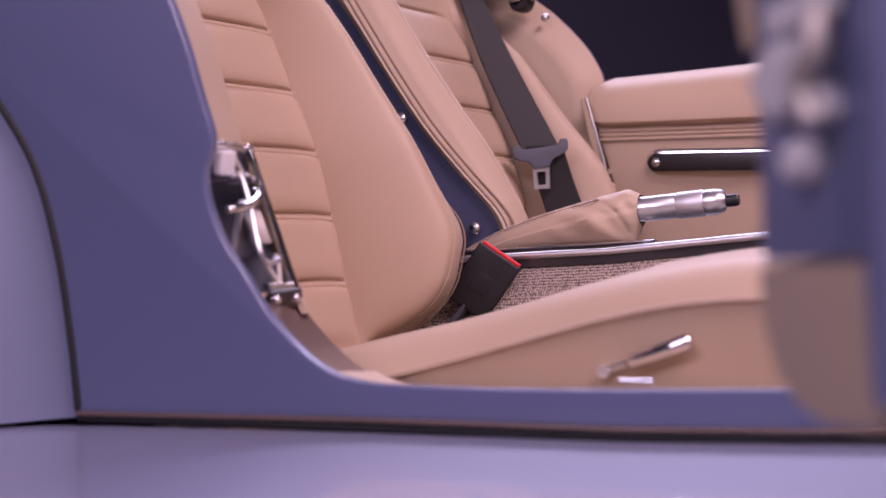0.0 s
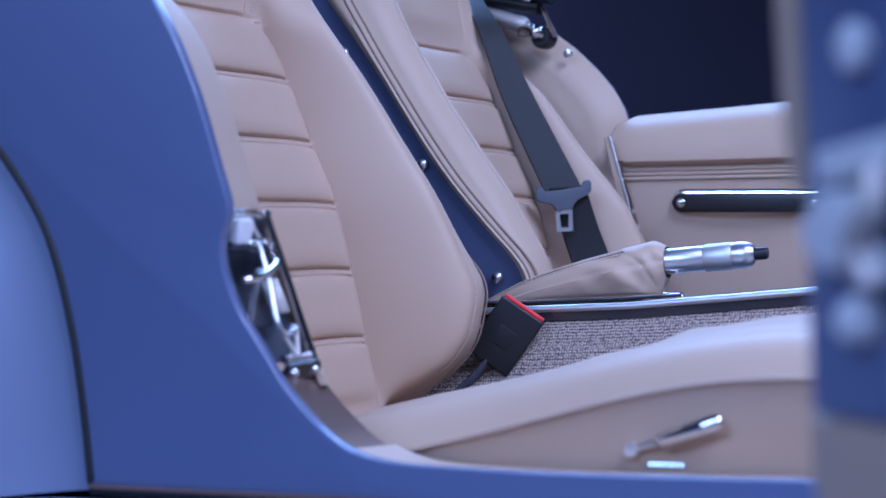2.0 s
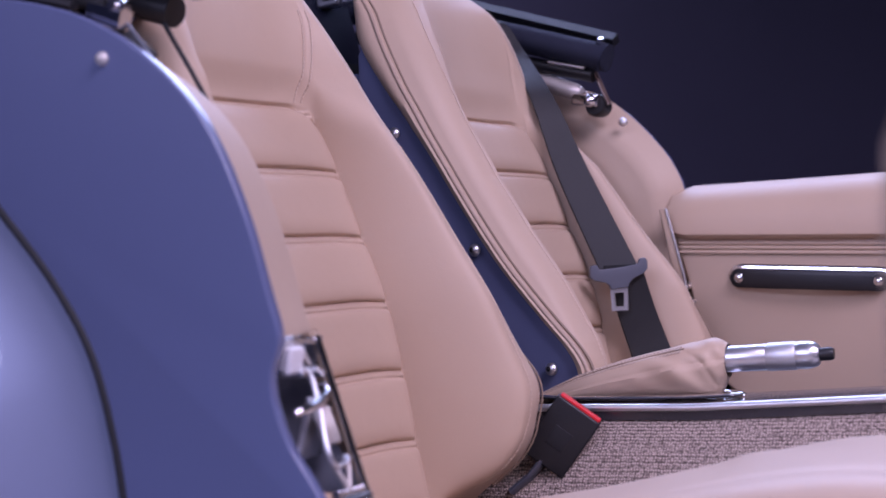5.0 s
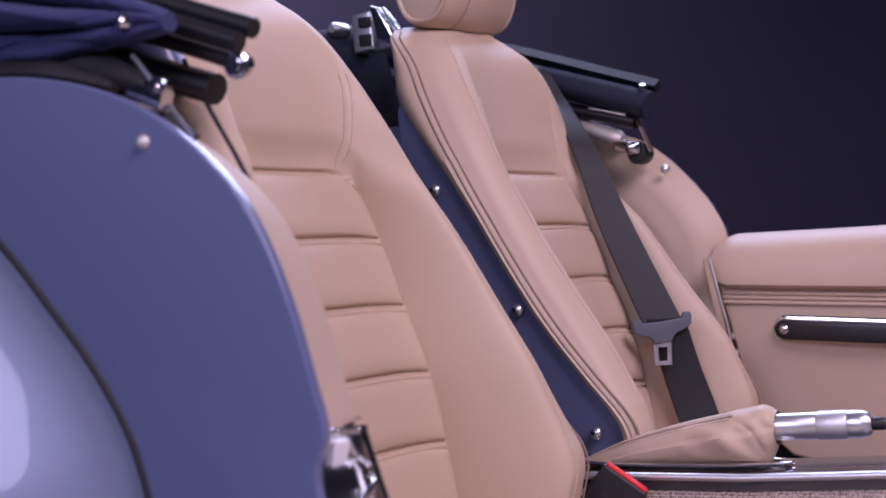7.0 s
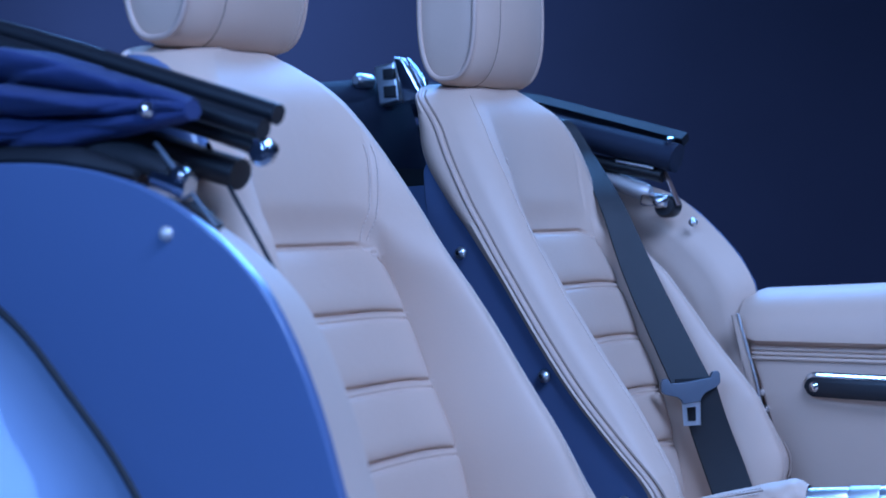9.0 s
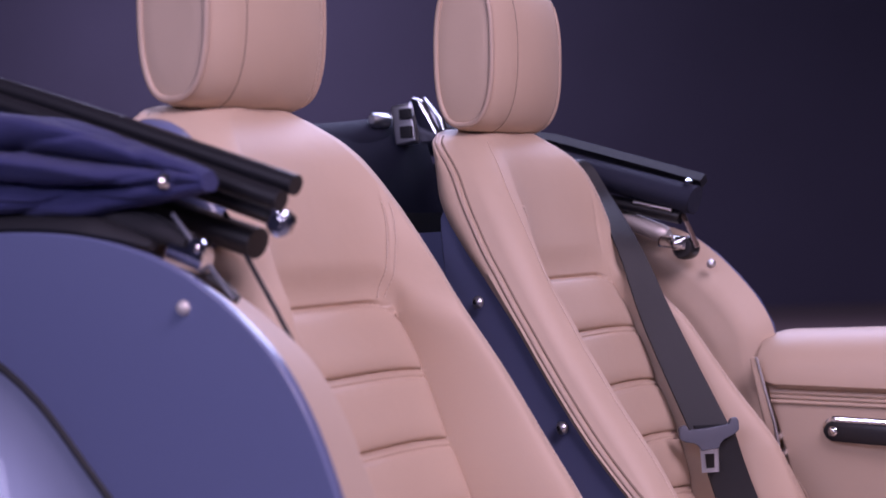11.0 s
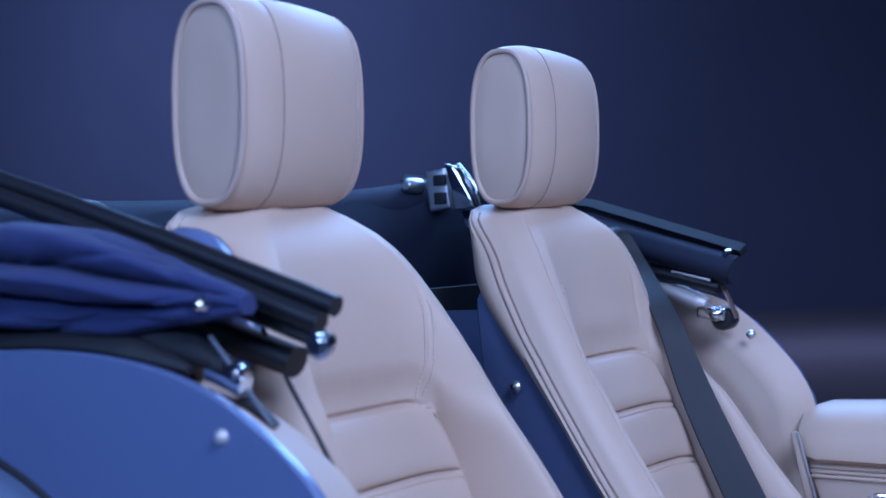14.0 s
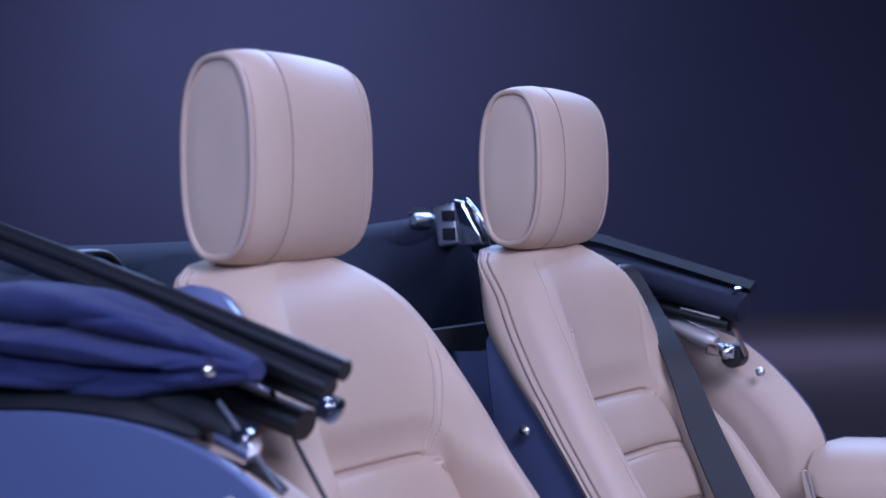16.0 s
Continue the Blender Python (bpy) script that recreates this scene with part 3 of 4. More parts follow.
near_seat = build_seat(1.265, "bucket seats", 1.0, 0.35)
far_seat = build_seat(1.888, "bucket seats", 0.6, 0.7, 0.008)
for p in ((-1.035, 1.684, 0.834), (-0.919, 1.672, 0.673), (-0.814, 1.659, 0.518)):
    s = stud("shell_bolt", p, 0.0085, (-0.25, -0.95, 0.1), label="chrome cap bolt on the blue seat shell")
for side, puff in ((-1, 0.7), (1, 0.6)):
    rows = []
    for z in np.linspace(0.40, 0.958, 50):
        xf = edge_x(z, swell(z, puff)) - eased(FLANK, z) + 0.008
        xb = lerp([(0.40, -1.04), (0.62, -1.082), (0.85, -1.088), (0.93, -1.099), (0.948, -1.100), (0.958, -1.095)], z)
        y = half(z) - 0.010
        rows.append([(xf, 1.888 + side * (y - 0.012), z), (xf, 1.888 + side * y, z), (xb + 0.004, 1.888 + side * y, z), (xb, 1.888 + side * (y - 0.004), z), (xb, 1.888 + side * (y - 0.024), z)])
    part("shell_side", *grid(rows), PAINT, far_seat, "blue painted shell side")

lever = thing("seat_lever", (-0.4, 1.085, 0.38), "polished chrome seat adjuster lever on the cushion side", "lever")
part("grip", *lathe((-0.410, 1.066, 0.3825), (-0.350, 1.062, 0.4015), [(0, 0.005), (0.05, 0.0078), (0.9, 0.0078), (0.97, 0.0055), (1, 0.001)], 16), CHROME, lever)
part("stem", *lathe((-0.437, 1.072, 0.375), (-0.412, 1.067, 0.382), [(0, 0.0035), (1, 0.004)], 12), ALU, lever)
part("pivot", *lathe((-0.436, 1.09, 0.375), (-0.436, 1.066, 0.375), [(0, 0.006), (1, 0.006)], 12), ALU, lever)

# ---- tunnel, handbrake, buckle ----
tunnel = thing("centre_tunnel", (-0.5, 1.66, 0.2), "tweed-carpeted centre tunnel with dark top and chrome rail", "centre console")
TZ = [(-0.95, 0.478), (-0.60, 0.478), (-0.40, 0.486), (0.2, 0.512)]
rows = []
for x in np.linspace(-0.95, 0.1, 60):
    z = lerp(TZ, x)
    rows.append([(x, 1.47, 0.20), (x, 1.505, 0.36), (x, 1.545, 0.43), (x, 1.573, z - 0.018), (x, 1.578, z - 0.014)])
part("carpet_side", *grid(rows), CARPET, tunnel, "brown and cream tweed carpet")
rows = []
for x in np.linspace(-0.95, 0.1, 40):
    z = lerp(TZ, x)
    rows.append([(x, 1.578, z - 0.016), (x, 1.574, z - 0.014), (x, 1.574, z - 0.002), (x, 1.580, z), (x, 1.66, z + 0.004), (x, 1.74, z), (x, 1.746, z - 0.02), (x, 1.80, 0.2)])
part("top", *grid(rows), DECK, tunnel, "glossy dark tunnel top")
part("chrome_rail", *tube([Vector((x, 1.574, lerp(TZ, x) + 0.0005)) for x in np.linspace(-0.95, 0.1, 40)], 0.0058, 10, 0.8), RAIL, tunnel, "thin chrome rail")

brake = thing("handbrake", (-0.65, 1.645, 0.485), "handbrake with brushed metal grip and tan leather gaiter", "handbrake")
rows = []
axis = curve([(-0.835, 1.640, 0.476), (-0.78, 1.640, 0.492), (-0.72, 1.641, 0.507), (-0.66, 1.643, 0.518), (-0.61, 1.645, 0.526), (-0.578, 1.646, 0.529)], 90)
G_TOP = [(0, 0.006), (0.25, 0.017), (0.6, 0.023), (0.88, 0.026), (0.97, 0.021), (1, 0.017)]
G_WIDE = [(0, 0.012), (0.3, 0.028), (0.7, 0.034), (0.86, 0.030), (0.97, 0.020), (1, 0.0170)]
for i, p in enumerate(axis):
    s = i / (len(axis) - 1)
    top, wide = eased(G_TOP, s), eased(G_WIDE, s)
    floor_z = eased([(0, 0.478), (0.8, 0.480), (0.93, 0.484), (1, 0.509)], s)
    row = []
    for k in range(65):
        t = 2 * math.pi * k / 64
        c, d = math.cos(t), math.sin(t)
        z = p.z + top * d if d > 0 else p.z + (p.z - floor_z) * d
        on = min(1, max(0, s - 0.42) / 0.3) * (1 - 0.85 * max(0, s - 0.93) / 0.07) * (0.30 + 0.70 * (0.5 - 0.5 * d))
        phase = 15.5 * s + 2.3 * d + 0.5 * c
        crease = abs(math.sin(0.5 * phase))
        fold = on * (0.013 * (crease ** 0.55 - 0.65) + 0.0035 * math.sin(31 * s + 5 * d))
        row.append((p.x + 0.2 * fold, p.y + (wide * (1.10 if d < 0 else 1) + fold) * c, z + 0.4 * fold))
    rows.append(row)
gaiter = part("gaiter", *grid(rows), LEATHER, brake, "wrinkled tan leather gaiter")
def on_gaiter(c, lift):
    out = []
    for i, p in enumerate(axis[6:66]):
        s = (i + 6) / (len(axis) - 1)
        out.append(Vector((p.x, p.y + eased(G_WIDE, s) * c * 1.01, p.z + eased(G_TOP, s) * math.sqrt(1 - c * c) * 1.01 + lift)))
    return out
for c in (-0.50, -0.76):
    part("stitching", *stitches(curve(on_gaiter(c, 0.0008), 300), 0.0045, 0.0032, 0.0010), THREAD, gaiter, "pale gaiter stitching")
part("seam", *tube(on_gaiter(-0.63, 0.0002), 0.0009, 6), SEAM, gaiter, "sewn gaiter seam")
A, B = Vector((-0.592, 1.645, 0.5275)), Vector((-0.470, 1.650, 0.5315))
part("grip", *lathe(A, B, [(0, 0.0155), (0.48, 0.0158), (0.49, 0.0148), (0.5, 0.0148)], 32), ALU, brake, "brushed metal grip")
part("collar", *lathe(A + (B - A) * 0.5, A + (B - A) * 0.78, [(0, 0.0162), (0.04, 0.0168), (0.96, 0.0168), (1, 0.0162)], 32), KNURL, brake, "knurled metal collar")
part("end_cap", *lathe(A + (B - A) * 0.78, B, [(0, 0.0158), (0.15, 0.0165), (0.6, 0.016), (0.85, 0.014), (1, 0.0105)], 32), ALU, brake)
part("button", *lathe(B, B + (B - A) * 0.13, [(0, 0.0078), (0.8, 0.0078), (1, 0.006)], 20), BLACK, brake, "black release button")
ringp = [Vector((-0.70 + 0.135 * math.cos(t), 1.645 + 0.042 * math.sin(t), 0.487)) for t in np.linspace(0, 2 * math.pi, 60)[:-1]]
part("base_ring", *tube(ringp, 0.0055, 8, 0.5, close=True), CHROME, brake, "flat chrome base ring")

buckle = thing("belt_buckle", (-0.76, 1.53, 0.40), "black seat belt buckle with red release edge on a stalk", "seat belt buckle")
RB = Matrix.Rotation(radians(37), 3, "Y") @ Matrix.Rotation(radians(-8), 3, "X") @ Matrix.Rotation(radians(14), 3, "Z")
BC = Vector((-0.752, 1.535, 0.450))
part("housing", *box(BC, (0.060, 0.024, 0.080), RB), BLACK, buckle, bevel=0.003)
part("release_edge", *box(BC + RB @ Vector((0, 0, 0.0405)), (0.055, 0.016, 0.005), RB), RED, buckle, "red push button", bevel=0.001)
part("badge", *box(BC + RB @ Vector((0.0, -0.0123, -0.002)), (0.024, 0.0015, 0.024), RB), RUBBER, buckle, "dark square mark", bevel=0.0006)
part("stalk", *tube([BC + RB @ Vector((0, 0, -0.036)), BC + RB @ Vector((-0.002, 0, -0.062)), Vector((-0.812, 1.52, 0.385))], 0.014, 10, 0.35), GREY, buckle, "dark flat stalk")

# ---- far seat belt ----
belt = thing("seat_belt", (-0.9, 2.05, 0.6), "black webbing seat belt hanging over the seat", "seat belt")
def web(pts, w, n=40):
    rows = []
    for p, q in zip(curve([a for a, _ in pts], n), curve([b for _, b in pts], n)):
        rows.append([p, p.lerp(q, 0.33), p.lerp(q, 0.67), q])
    v, f = grid(rows)
    k = len(v)
    nrm = Vector((0.8, -0.5, 0.3)) * 0.0015
    v2 = [Vector(p) + nrm for p in v] + [Vector(p) - nrm for p in v]
    f2 = f + [tuple(reversed([i + k for i in q])) for q in f]
    m, r = 4, len(rows)
    for i in range(r - 1):
        for c in (0, m - 1):
            a, b = i * m + c, (i + 1) * m + c
            f2.append((a, b, b + k, a + k))
    return v2, f2
SHIFT = Vector((0.024, -0.042, 0))
part("webbing", *web([(Vector(p) + SHIFT, Vector(q) + SHIFT) for p, q in (((-1.21, 2.165, 0.93), (-1.20, 2.175, 0.93)), ((-1.165, 2.155, 1.010), (-1.140, 2.168, 1.016)), ((-1.118, 2.138, 1.025), (-1.088, 2.152, 1.03)), ((-1.076, 2.122, 0.982), (-1.044, 2.137, 0.976)), ((-1.008, 2.065, 0.90), (-0.975, 2.082, 0.893)), ((-0.962, 2.045, 0.78), (-0.922, 2.068, 0.785)), ((-0.895, 2.03, 0.632), (-0.846, 2.054, 0.637)))], 0), WEB, belt, "black shoulder webbing")
part("lap_webbing", *web([(Vector(p) + SHIFT, Vector(q) + SHIFT) for p, q in (((-0.885, 2.02, 0.64), (-0.838, 2.046, 0.64)), ((-0.875, 2.04, 0.57), (-0.826, 2.062, 0.575)), ((-0.858, 2.05, 0.50), (-0.806, 2.072, 0.505)), ((-0.82, 2.05, 0.38), (-0.77, 2.072, 0.385)))], 0), WEB, belt, "black lap webbing")
TL, TR = Vector((-0.899, 2.012, 0.629)) + SHIFT, Vector((-0.839, 2.050, 0.636)) + SHIFT
d = (TR - TL).normalized()
mid = TL.lerp(TR, 0.5) + Vector((0.004, -0.006, 0))
def tongue_shape():
    half_side = [(0.0, 0.004), (0.028, 0.005), (0.032, 0.013), (0.040, 0.013), (0.0425, 0.008), (0.0425, -0.004), (0.037, -0.009), (0.020, -0.015), (0.014, -0.021), (0.013, -0.026)]
    pts = half_side + [(-x, z) for x, z in reversed(half_side[1:])]
    out = Vector((d.y, -d.x, 0)) * 0.0055
    n = len(pts)
    v = [mid + d * x + Vector((0, 0, z)) + out for x, z in pts] + [mid + d * x + Vector((0, 0, z)) - out for x, z in pts]
    return v, [tuple(range(n)), tuple(range(2 * n - 1, n - 1, -1))] + [(i, (i + 1) % n, n + (i + 1) % n, n + i) for i in range(n)]
part("tongue_bar", *tongue_shape(), GREY, belt, "grey plastic tongue with rounded ears", bevel=0.0018)
def plate_ring():
    o = [(-0.012, -0.036), (0.012, -0.036), (0.013, 0.0), (-0.013, 0.0)]
    i = [(-0.006, -0.030), (0.006, -0.030), (0.007, -0.010), (-0.007, -0.010)]
    v = [(x * d.x, x * d.y - e, z) for e in (0.0015, -0.0015) for x, z in o + i]
    f = []
    for b in (0, 8):
        f += [(b + k, b + (k + 1) % 4, b + 4 + (k + 1) % 4, b + 4 + k) for k in range(4)]
    for r in (0, 4):
        f += [(r + k, r + (k + 1) % 4, 8 + r + (k + 1) % 4, 8 + r + k) for k in range(4)]
    return v, f
v, f = plate_ring()
part("tongue_plate", [Vector(p) + mid + Vector((0, 0, -0.022)) for p in v], f, ALU, belt, "bright steel tongue plate", smooth=False)
# thin dark bar that stands for the seam edge beside the near seat
near_seam = thing("seat_belt", (-0.93, 1.06, 0.8), "thin dark bar standing for the seam edge beside the seat", "seat belt")
part("webbing", *tube([Vector((-0.965, 1.06, 0.95)), Vector((-0.930, 1.05, 0.898)), Vector((-0.904, 1.05, 0.854)), Vector((-0.872, 1.055, 0.79))], 0.0024, 8, 0.4, up=Vector((0.8, 0.2, 0.5))), RUBBER, near_seam, "dark webbing")

# ---- far door and far quarter panel ----
outline = [(0.85, 0.69), (-0.822, 0.70), (-0.820, 0.66), (-0.808, 0.62), (-0.797, 0.575), (-0.786, 0.52), (-0.765, 0.46), (-0.72, 0.42), (-0.66, 0.405), (-0.5, 0.40), (0.85, 0.40)]
far_door = part("door", *prism(outline, 2.185, 2.24), TRIM_LEATHER, body, "tan leather lined closed door", bevel=0.005)
rows = []
for i, x in enumerate(np.linspace(-0.832, 0.85, 60)):
    e = min(1.0, (x + 0.832) / 0.02)
    r = math.sqrt(max(0, 1 - (1 - e) ** 2)) if e < 1 else 1
    rise = 0.008 * max(0, x + 0.7) ** 1.2
    row = []
    for y, z in [(2.20, 0.673), (2.178, 0.674), (2.170, 0.68), (2.170, 0.70), (2.182, 0.726), (2.208, 0.746), (2.24, 0.756), (2.28, 0.755), (2.31, 0.74), (2.32, 0.70), (2.32, 0.67)]:
        row.append((x, 2.245 + (y - 2.245) * (0.9 + 0.1 * r), 0.714 + (z - 0.714) * (0.82 + 0.18 * r) + rise - (0.05 * (x + 0.81) if z < 0.69 else 0)))
    rows.append(row)
rows = [[(rows[0][0][0] + 0.002, 2.245 + (p[1] - 2.245) * 0.5, 0.714 + (p[2] - 0.714) * 0.5) for p in rows[0]]] + rows
part("padded_top", *grid(rows), LEATHER, far_door, "padded tan leather door top")
for z in (0.667, 0.660, 0.653):
    part("pleat", *tube([Vector((x, 2.184, z - 0.05 * (x + 0.81))) for x in np.linspace(-0.815, 0.85, 30)], 0.0036, 8), TRIM_LEATHER, far_door)
strap = thing("pull_strap", (-0.61, 2.18, 0.6), "black leather door pull strap on a chrome back plate", "door handle")
sx = lambda s: (-0.727 + 0.225 * s, 2.1825, 0.612 - 0.014 * s)
part("back_plate", *tube([Vector(sx(s)) + Vector((0, 0, 0.003)) for s in np.linspace(-0.045, 1.045, 40)], [0.0160 * math.sqrt(max(0.02, 1 - max(0, abs(s - 0.5) - 0.465) ** 2 / 0.0064)) for s in np.linspace(-0.045, 1.045, 40)], 12, 0.14, up=Vector((0, 0, 1))), CHROME, strap, "chrome back plate")
sp = []
for s in np.linspace(-0.035, 1.035, 60):
    b = 0.008 + 0.012 * math.sin(max(0, min(1, s)) * math.pi) ** 0.7
    sp.append(Vector(sx(s)) + Vector((0, -b, -0.002)))
part("strap", *tube(sp, [0.0145 * math.sqrt(max(0.02, 1 - max(0, abs(s - 0.5) - 0.465) ** 2 / 0.0049)) for s in np.linspace(-0.035, 1.035, 60)], 12, 0.16, up=Vector((0, 0, 1))), BLACK, strap, "black leather strap")
for s in (0.035, 0.96):
    p = Vector(sx(s)) + Vector((0, -0.010, -0.002))
    part("screw", *lathe(p, p - Vector((0, 0.006, 0)), [(0, 0.008), (0.5, 0.008), (0.8, 0.006), (1, 0.002)], 20), CHROME, strap)

q_out = [(-0.775, 0.40), (-0.783, 0.50), (-0.792, 0.56), (-0.803, 0.64), (-0.814, 0.72), (-0.822, 0.765), (-0.842, 0.805), (-0.872, 0.843), (-0.905, 0.877), (-0.945, 0.908), (-1.0, 0.928), (-1.1, 0.94), (-1.75, 0.92), (-1.75, 0.40)]
rows = []
edge = curve([(x, 0, z) for x, z in q_out[:-1]], 60)
for k in range(12):
    s = k / 11
    d = 0.14 * s
    row = []
    for i, p in enumerate(edge):
        t = edge[min(i + 1, 59)] - edge[max(i - 1, 0)]
        t.normalize()
        nrm = Vector((-t.z, 0, t.x))
        o = p + nrm * d
        row.append((o.x, 2.232 - 0.040 * math.sin(min(1, s * 2.2) * math.pi / 2) + 0.006 * notch(s - 0.42, 0.06), o.z))
    rows.append(row)
part("quarter_lining", *grid(rows), TRIM_LEATHER, body, "domed tan leather quarter lining")
part("quarter_panel", *prism(q_out, 2.230, 2.245), PAINT, body, "blue painted far flank", bevel=0.004)
part("lining_back", *prism([(x - 0.12, z - 0.10) for x, z in q_out[3:-2]] + [(-1.75, 0.5), (-0.95, 0.42)], 2.196, 2.206), TRIM_LEATHER, body)
stud("panel_stud", (-0.900, 2.192, 0.862), 0.007, (0.1, -0.99, 0), dark=False)
part("far_jamb_strip", *prism([(-0.836, 0.720), (-0.826, 0.722), (-0.803, 0.62), (-0.795, 0.56), (-0.806, 0.55), (-0.818, 0.62)], 2.158, 2.164), TRIM_LEATHER, body, "tan jamb strip", bevel=0.002)
part("jamb_edge", *tube([(-0.825, 2.158, 0.721), (-0.802, 2.158, 0.62), (-0.794, 2.158, 0.56)], 0.0022, 8), ALU, body, "thin metal strip edge")
part("door_gap", *prism([(-0.835, 0.66), (-0.80, 0.66), (-0.77, 0.46), (-0.70, 0.395), (-0.6, 0.38), (-0.6, 0.33), (-0.8, 0.33)], 2.232, 2.236), RUBBER, body, "black door gap")
far_lock = thing("door_lock", (-0.79, 2.19, 0.5), "small dark metal lock parts in the far door gap", "lock")
for z, x in ((0.60, -0.808), (0.575, -0.802), (0.545, -0.797), (0.52, -0.792), (0.49, -0.786)):
    part("pin", *lathe((x, 2.21, z), (x + 0.004, 2.175, z), [(0, 0.006), (0.8, 0.006), (1, 0.003)], 12), ALU, far_lock)

# ---- cabin floor, rear bulkhead, deck ----
part("cabin_floor", *box((-0.5, MID, 0.23), (2.5, 1.2, 0.02)), DARK, body, "dark cabin floor")
part("bulkhead", *box((-1.22, MID, 0.60), (0.03, 1.2, 0.72)), DARK, body, "dark felt rear bulkhead")
part("rear_deck", *prism([(-1.23, 0.92), (-1.75, 0.90), (-1.75, 0.86), (-1.23, 0.88)], 0.97, 2.2), DARK, body, "dark rear deck")
part("far_skin", *box((-0.4, 2.27, 0.40), (2.6, 0.03, 0.5)), PAINT, body)
part("underbody", *box((-0.5, MID, 0.18), (2.6, 1.25, 0.06)), RUBBER, body, "dark underbody")
for x in (-1.55, 0.55):
    for y in (0.80, 2.35):
        w = part("wheel", *lathe((x, y - 0.1, 0.30), (x, y + 0.1, 0.30), [(0, 0.2), (0.02, 0.27), (0.12, 0.30), (0.88, 0.30), (0.98, 0.27), (1, 0.2)], 40), RUBBER, body, "black tyre")

# ---- folded roof ----
roof = thing("folding_roof", (-1.2, MID, 0.95), "folded navy cloth roof with black frame rails", "convertible roof")
def rail(y, tip, far, name, r, k):
    return part(name, *tube(curve([far, tuple(Vector(far).lerp(Vector(tip), 0.5) + Vector((0, 0, 0.004))), tip], 24), r, 12, k), BLACK, roof, "satin black frame rail")
# near side
rail(1, (-0.872, 1.045, 0.968), (-1.42, 1.055, 1.152), "upper_rail", 0.010, 1.0)
rail(1, (-0.880, 1.032, 0.9545), (-1.42, 1.043, 1.1385), "upper_rail", 0.010, 1.0)
rail(1, (-0.884, 1.046, 0.936), (-1.10, 1.045, 1.005), "middle_rail", 0.014, 0.6)
rail(1, (-0.930, 1.062, 0.918), (-1.20, 1.06, 1.00), "lower_rail", 0.017, 0.9)
part("pivot_bolt", *lathe((-0.888, 1.043, 0.935), (-0.886, 1.030, 0.935), [(0, 0.013), (0.55, 0.013), (0.62, 0.009), (0.8, 0.009), (0.81, 0.005), (1, 0.005)], 22), CHROME, roof, "chrome pivot bolt")
part("hinge_bracket", *joined(box((-0.950, 0.985, 0.908), (0.04, 0.018, 0.018), Matrix.Rotation(0.3, 3, "Y")), lathe((-0.938, 0.99, 0.915), (-0.936, 0.970, 0.915), [(0, 0.010), (0.6, 0.0095), (0.62, 0.005), (1, 0.004)], 16)), CHROME, roof, "chrome hinge bracket")
part("hinge_rod", *tube(curve([(-0.967, 0.985, 0.948), (-0.945, 0.988, 0.918), (-0.91, 0.993, 0.868)], 12), 0.0022), GREY, roof, "thin metal rod")
part("hinge_foot", *tube([(-0.965, 0.99, 0.91), (-0.91, 1.0, 0.868)], [0.012, 0.004], 8), BLACK, roof)
part("seal_strip", *tube([Vector((p.x, 0.972, p.z + 0.004)) for p in EDGE[136:]], [0.020 if i > 6 else 0.006 + 0.0023 * i for i in range(len(EDGE[136:]))], 10, 0.7), RUBBER, roof, "black rubber roof seal")
part("well_cover", *tube(curve([(-0.955, 0.995, 0.922), (-1.05, 1.0, 0.948), (-1.2, 1.0, 0.965), (-1.45, 1.0, 0.96)], 24), [0.010 + 0.016 * min(1, i / 8) for i in range(24)], 12, 0.8), DARK, roof, "dark felt roof well cover")
# folded cloth, rolled and creased
rows = []
for i in range(200):
    s = i / 199
    x = -0.925 - 0.56 * s
    zc = 0.974 + 0.030 * min(1, s / 0.35) + 0.02 * max(0, s - 0.35)
    h = 0.009 + 0.040 * min(1, s / 0.32) ** 0.9
    w = 0.012 + 0.034 * min(1, s / 0.4)
    row = []
    for k in range(129):
        t = 2 * math.pi * k / 128
        c, q = math.cos(t), math.sin(t)
        on = min(1, s * 4)
        small = 0.5 + 0.5 * math.cos(19 * s - 7 * q + 2 * math.sin(9 * s + q))
        crease = (1 - abs(math.sin(8.5 * s - 1.9 * q + 0.8 * c + 0.9 * math.sin(11 * s)))) ** 5 + 0.7 * (1 - abs(math.sin(15 * s + 2.6 * q + 1.5 * math.sin(6 * s + 1)))) ** 6
        long = abs(math.sin(3.1 * s + 4.2 * q + 1.3 * math.sin(5.5 * s + 0.6))) ** 0.6 - 0.62
        f = (0.036 * long + 0.007 * (small ** 4 - 0.2) - 0.010 * crease) * on + 0.003 * noise.noise(Vector((x * 22, c * 2, q * 2)))
        row.append((x, 0.988 + (w + f) * c, zc + (h + 0.5 * f) * q))
    rows.append(row)
v, f = grid(rows)
f += [tuple(range(128))]
part("cloth", v, f, CLOTH, roof, "navy woven cloth gathered in folds")
part("cloth_screw", *lathe((-0.962, 0.975, 0.977), (-0.960, 0.958, 0.976), [(0, 0.008), (0.7, 0.007), (1, 0.003)], 14), CHROME, roof, "chrome screw")
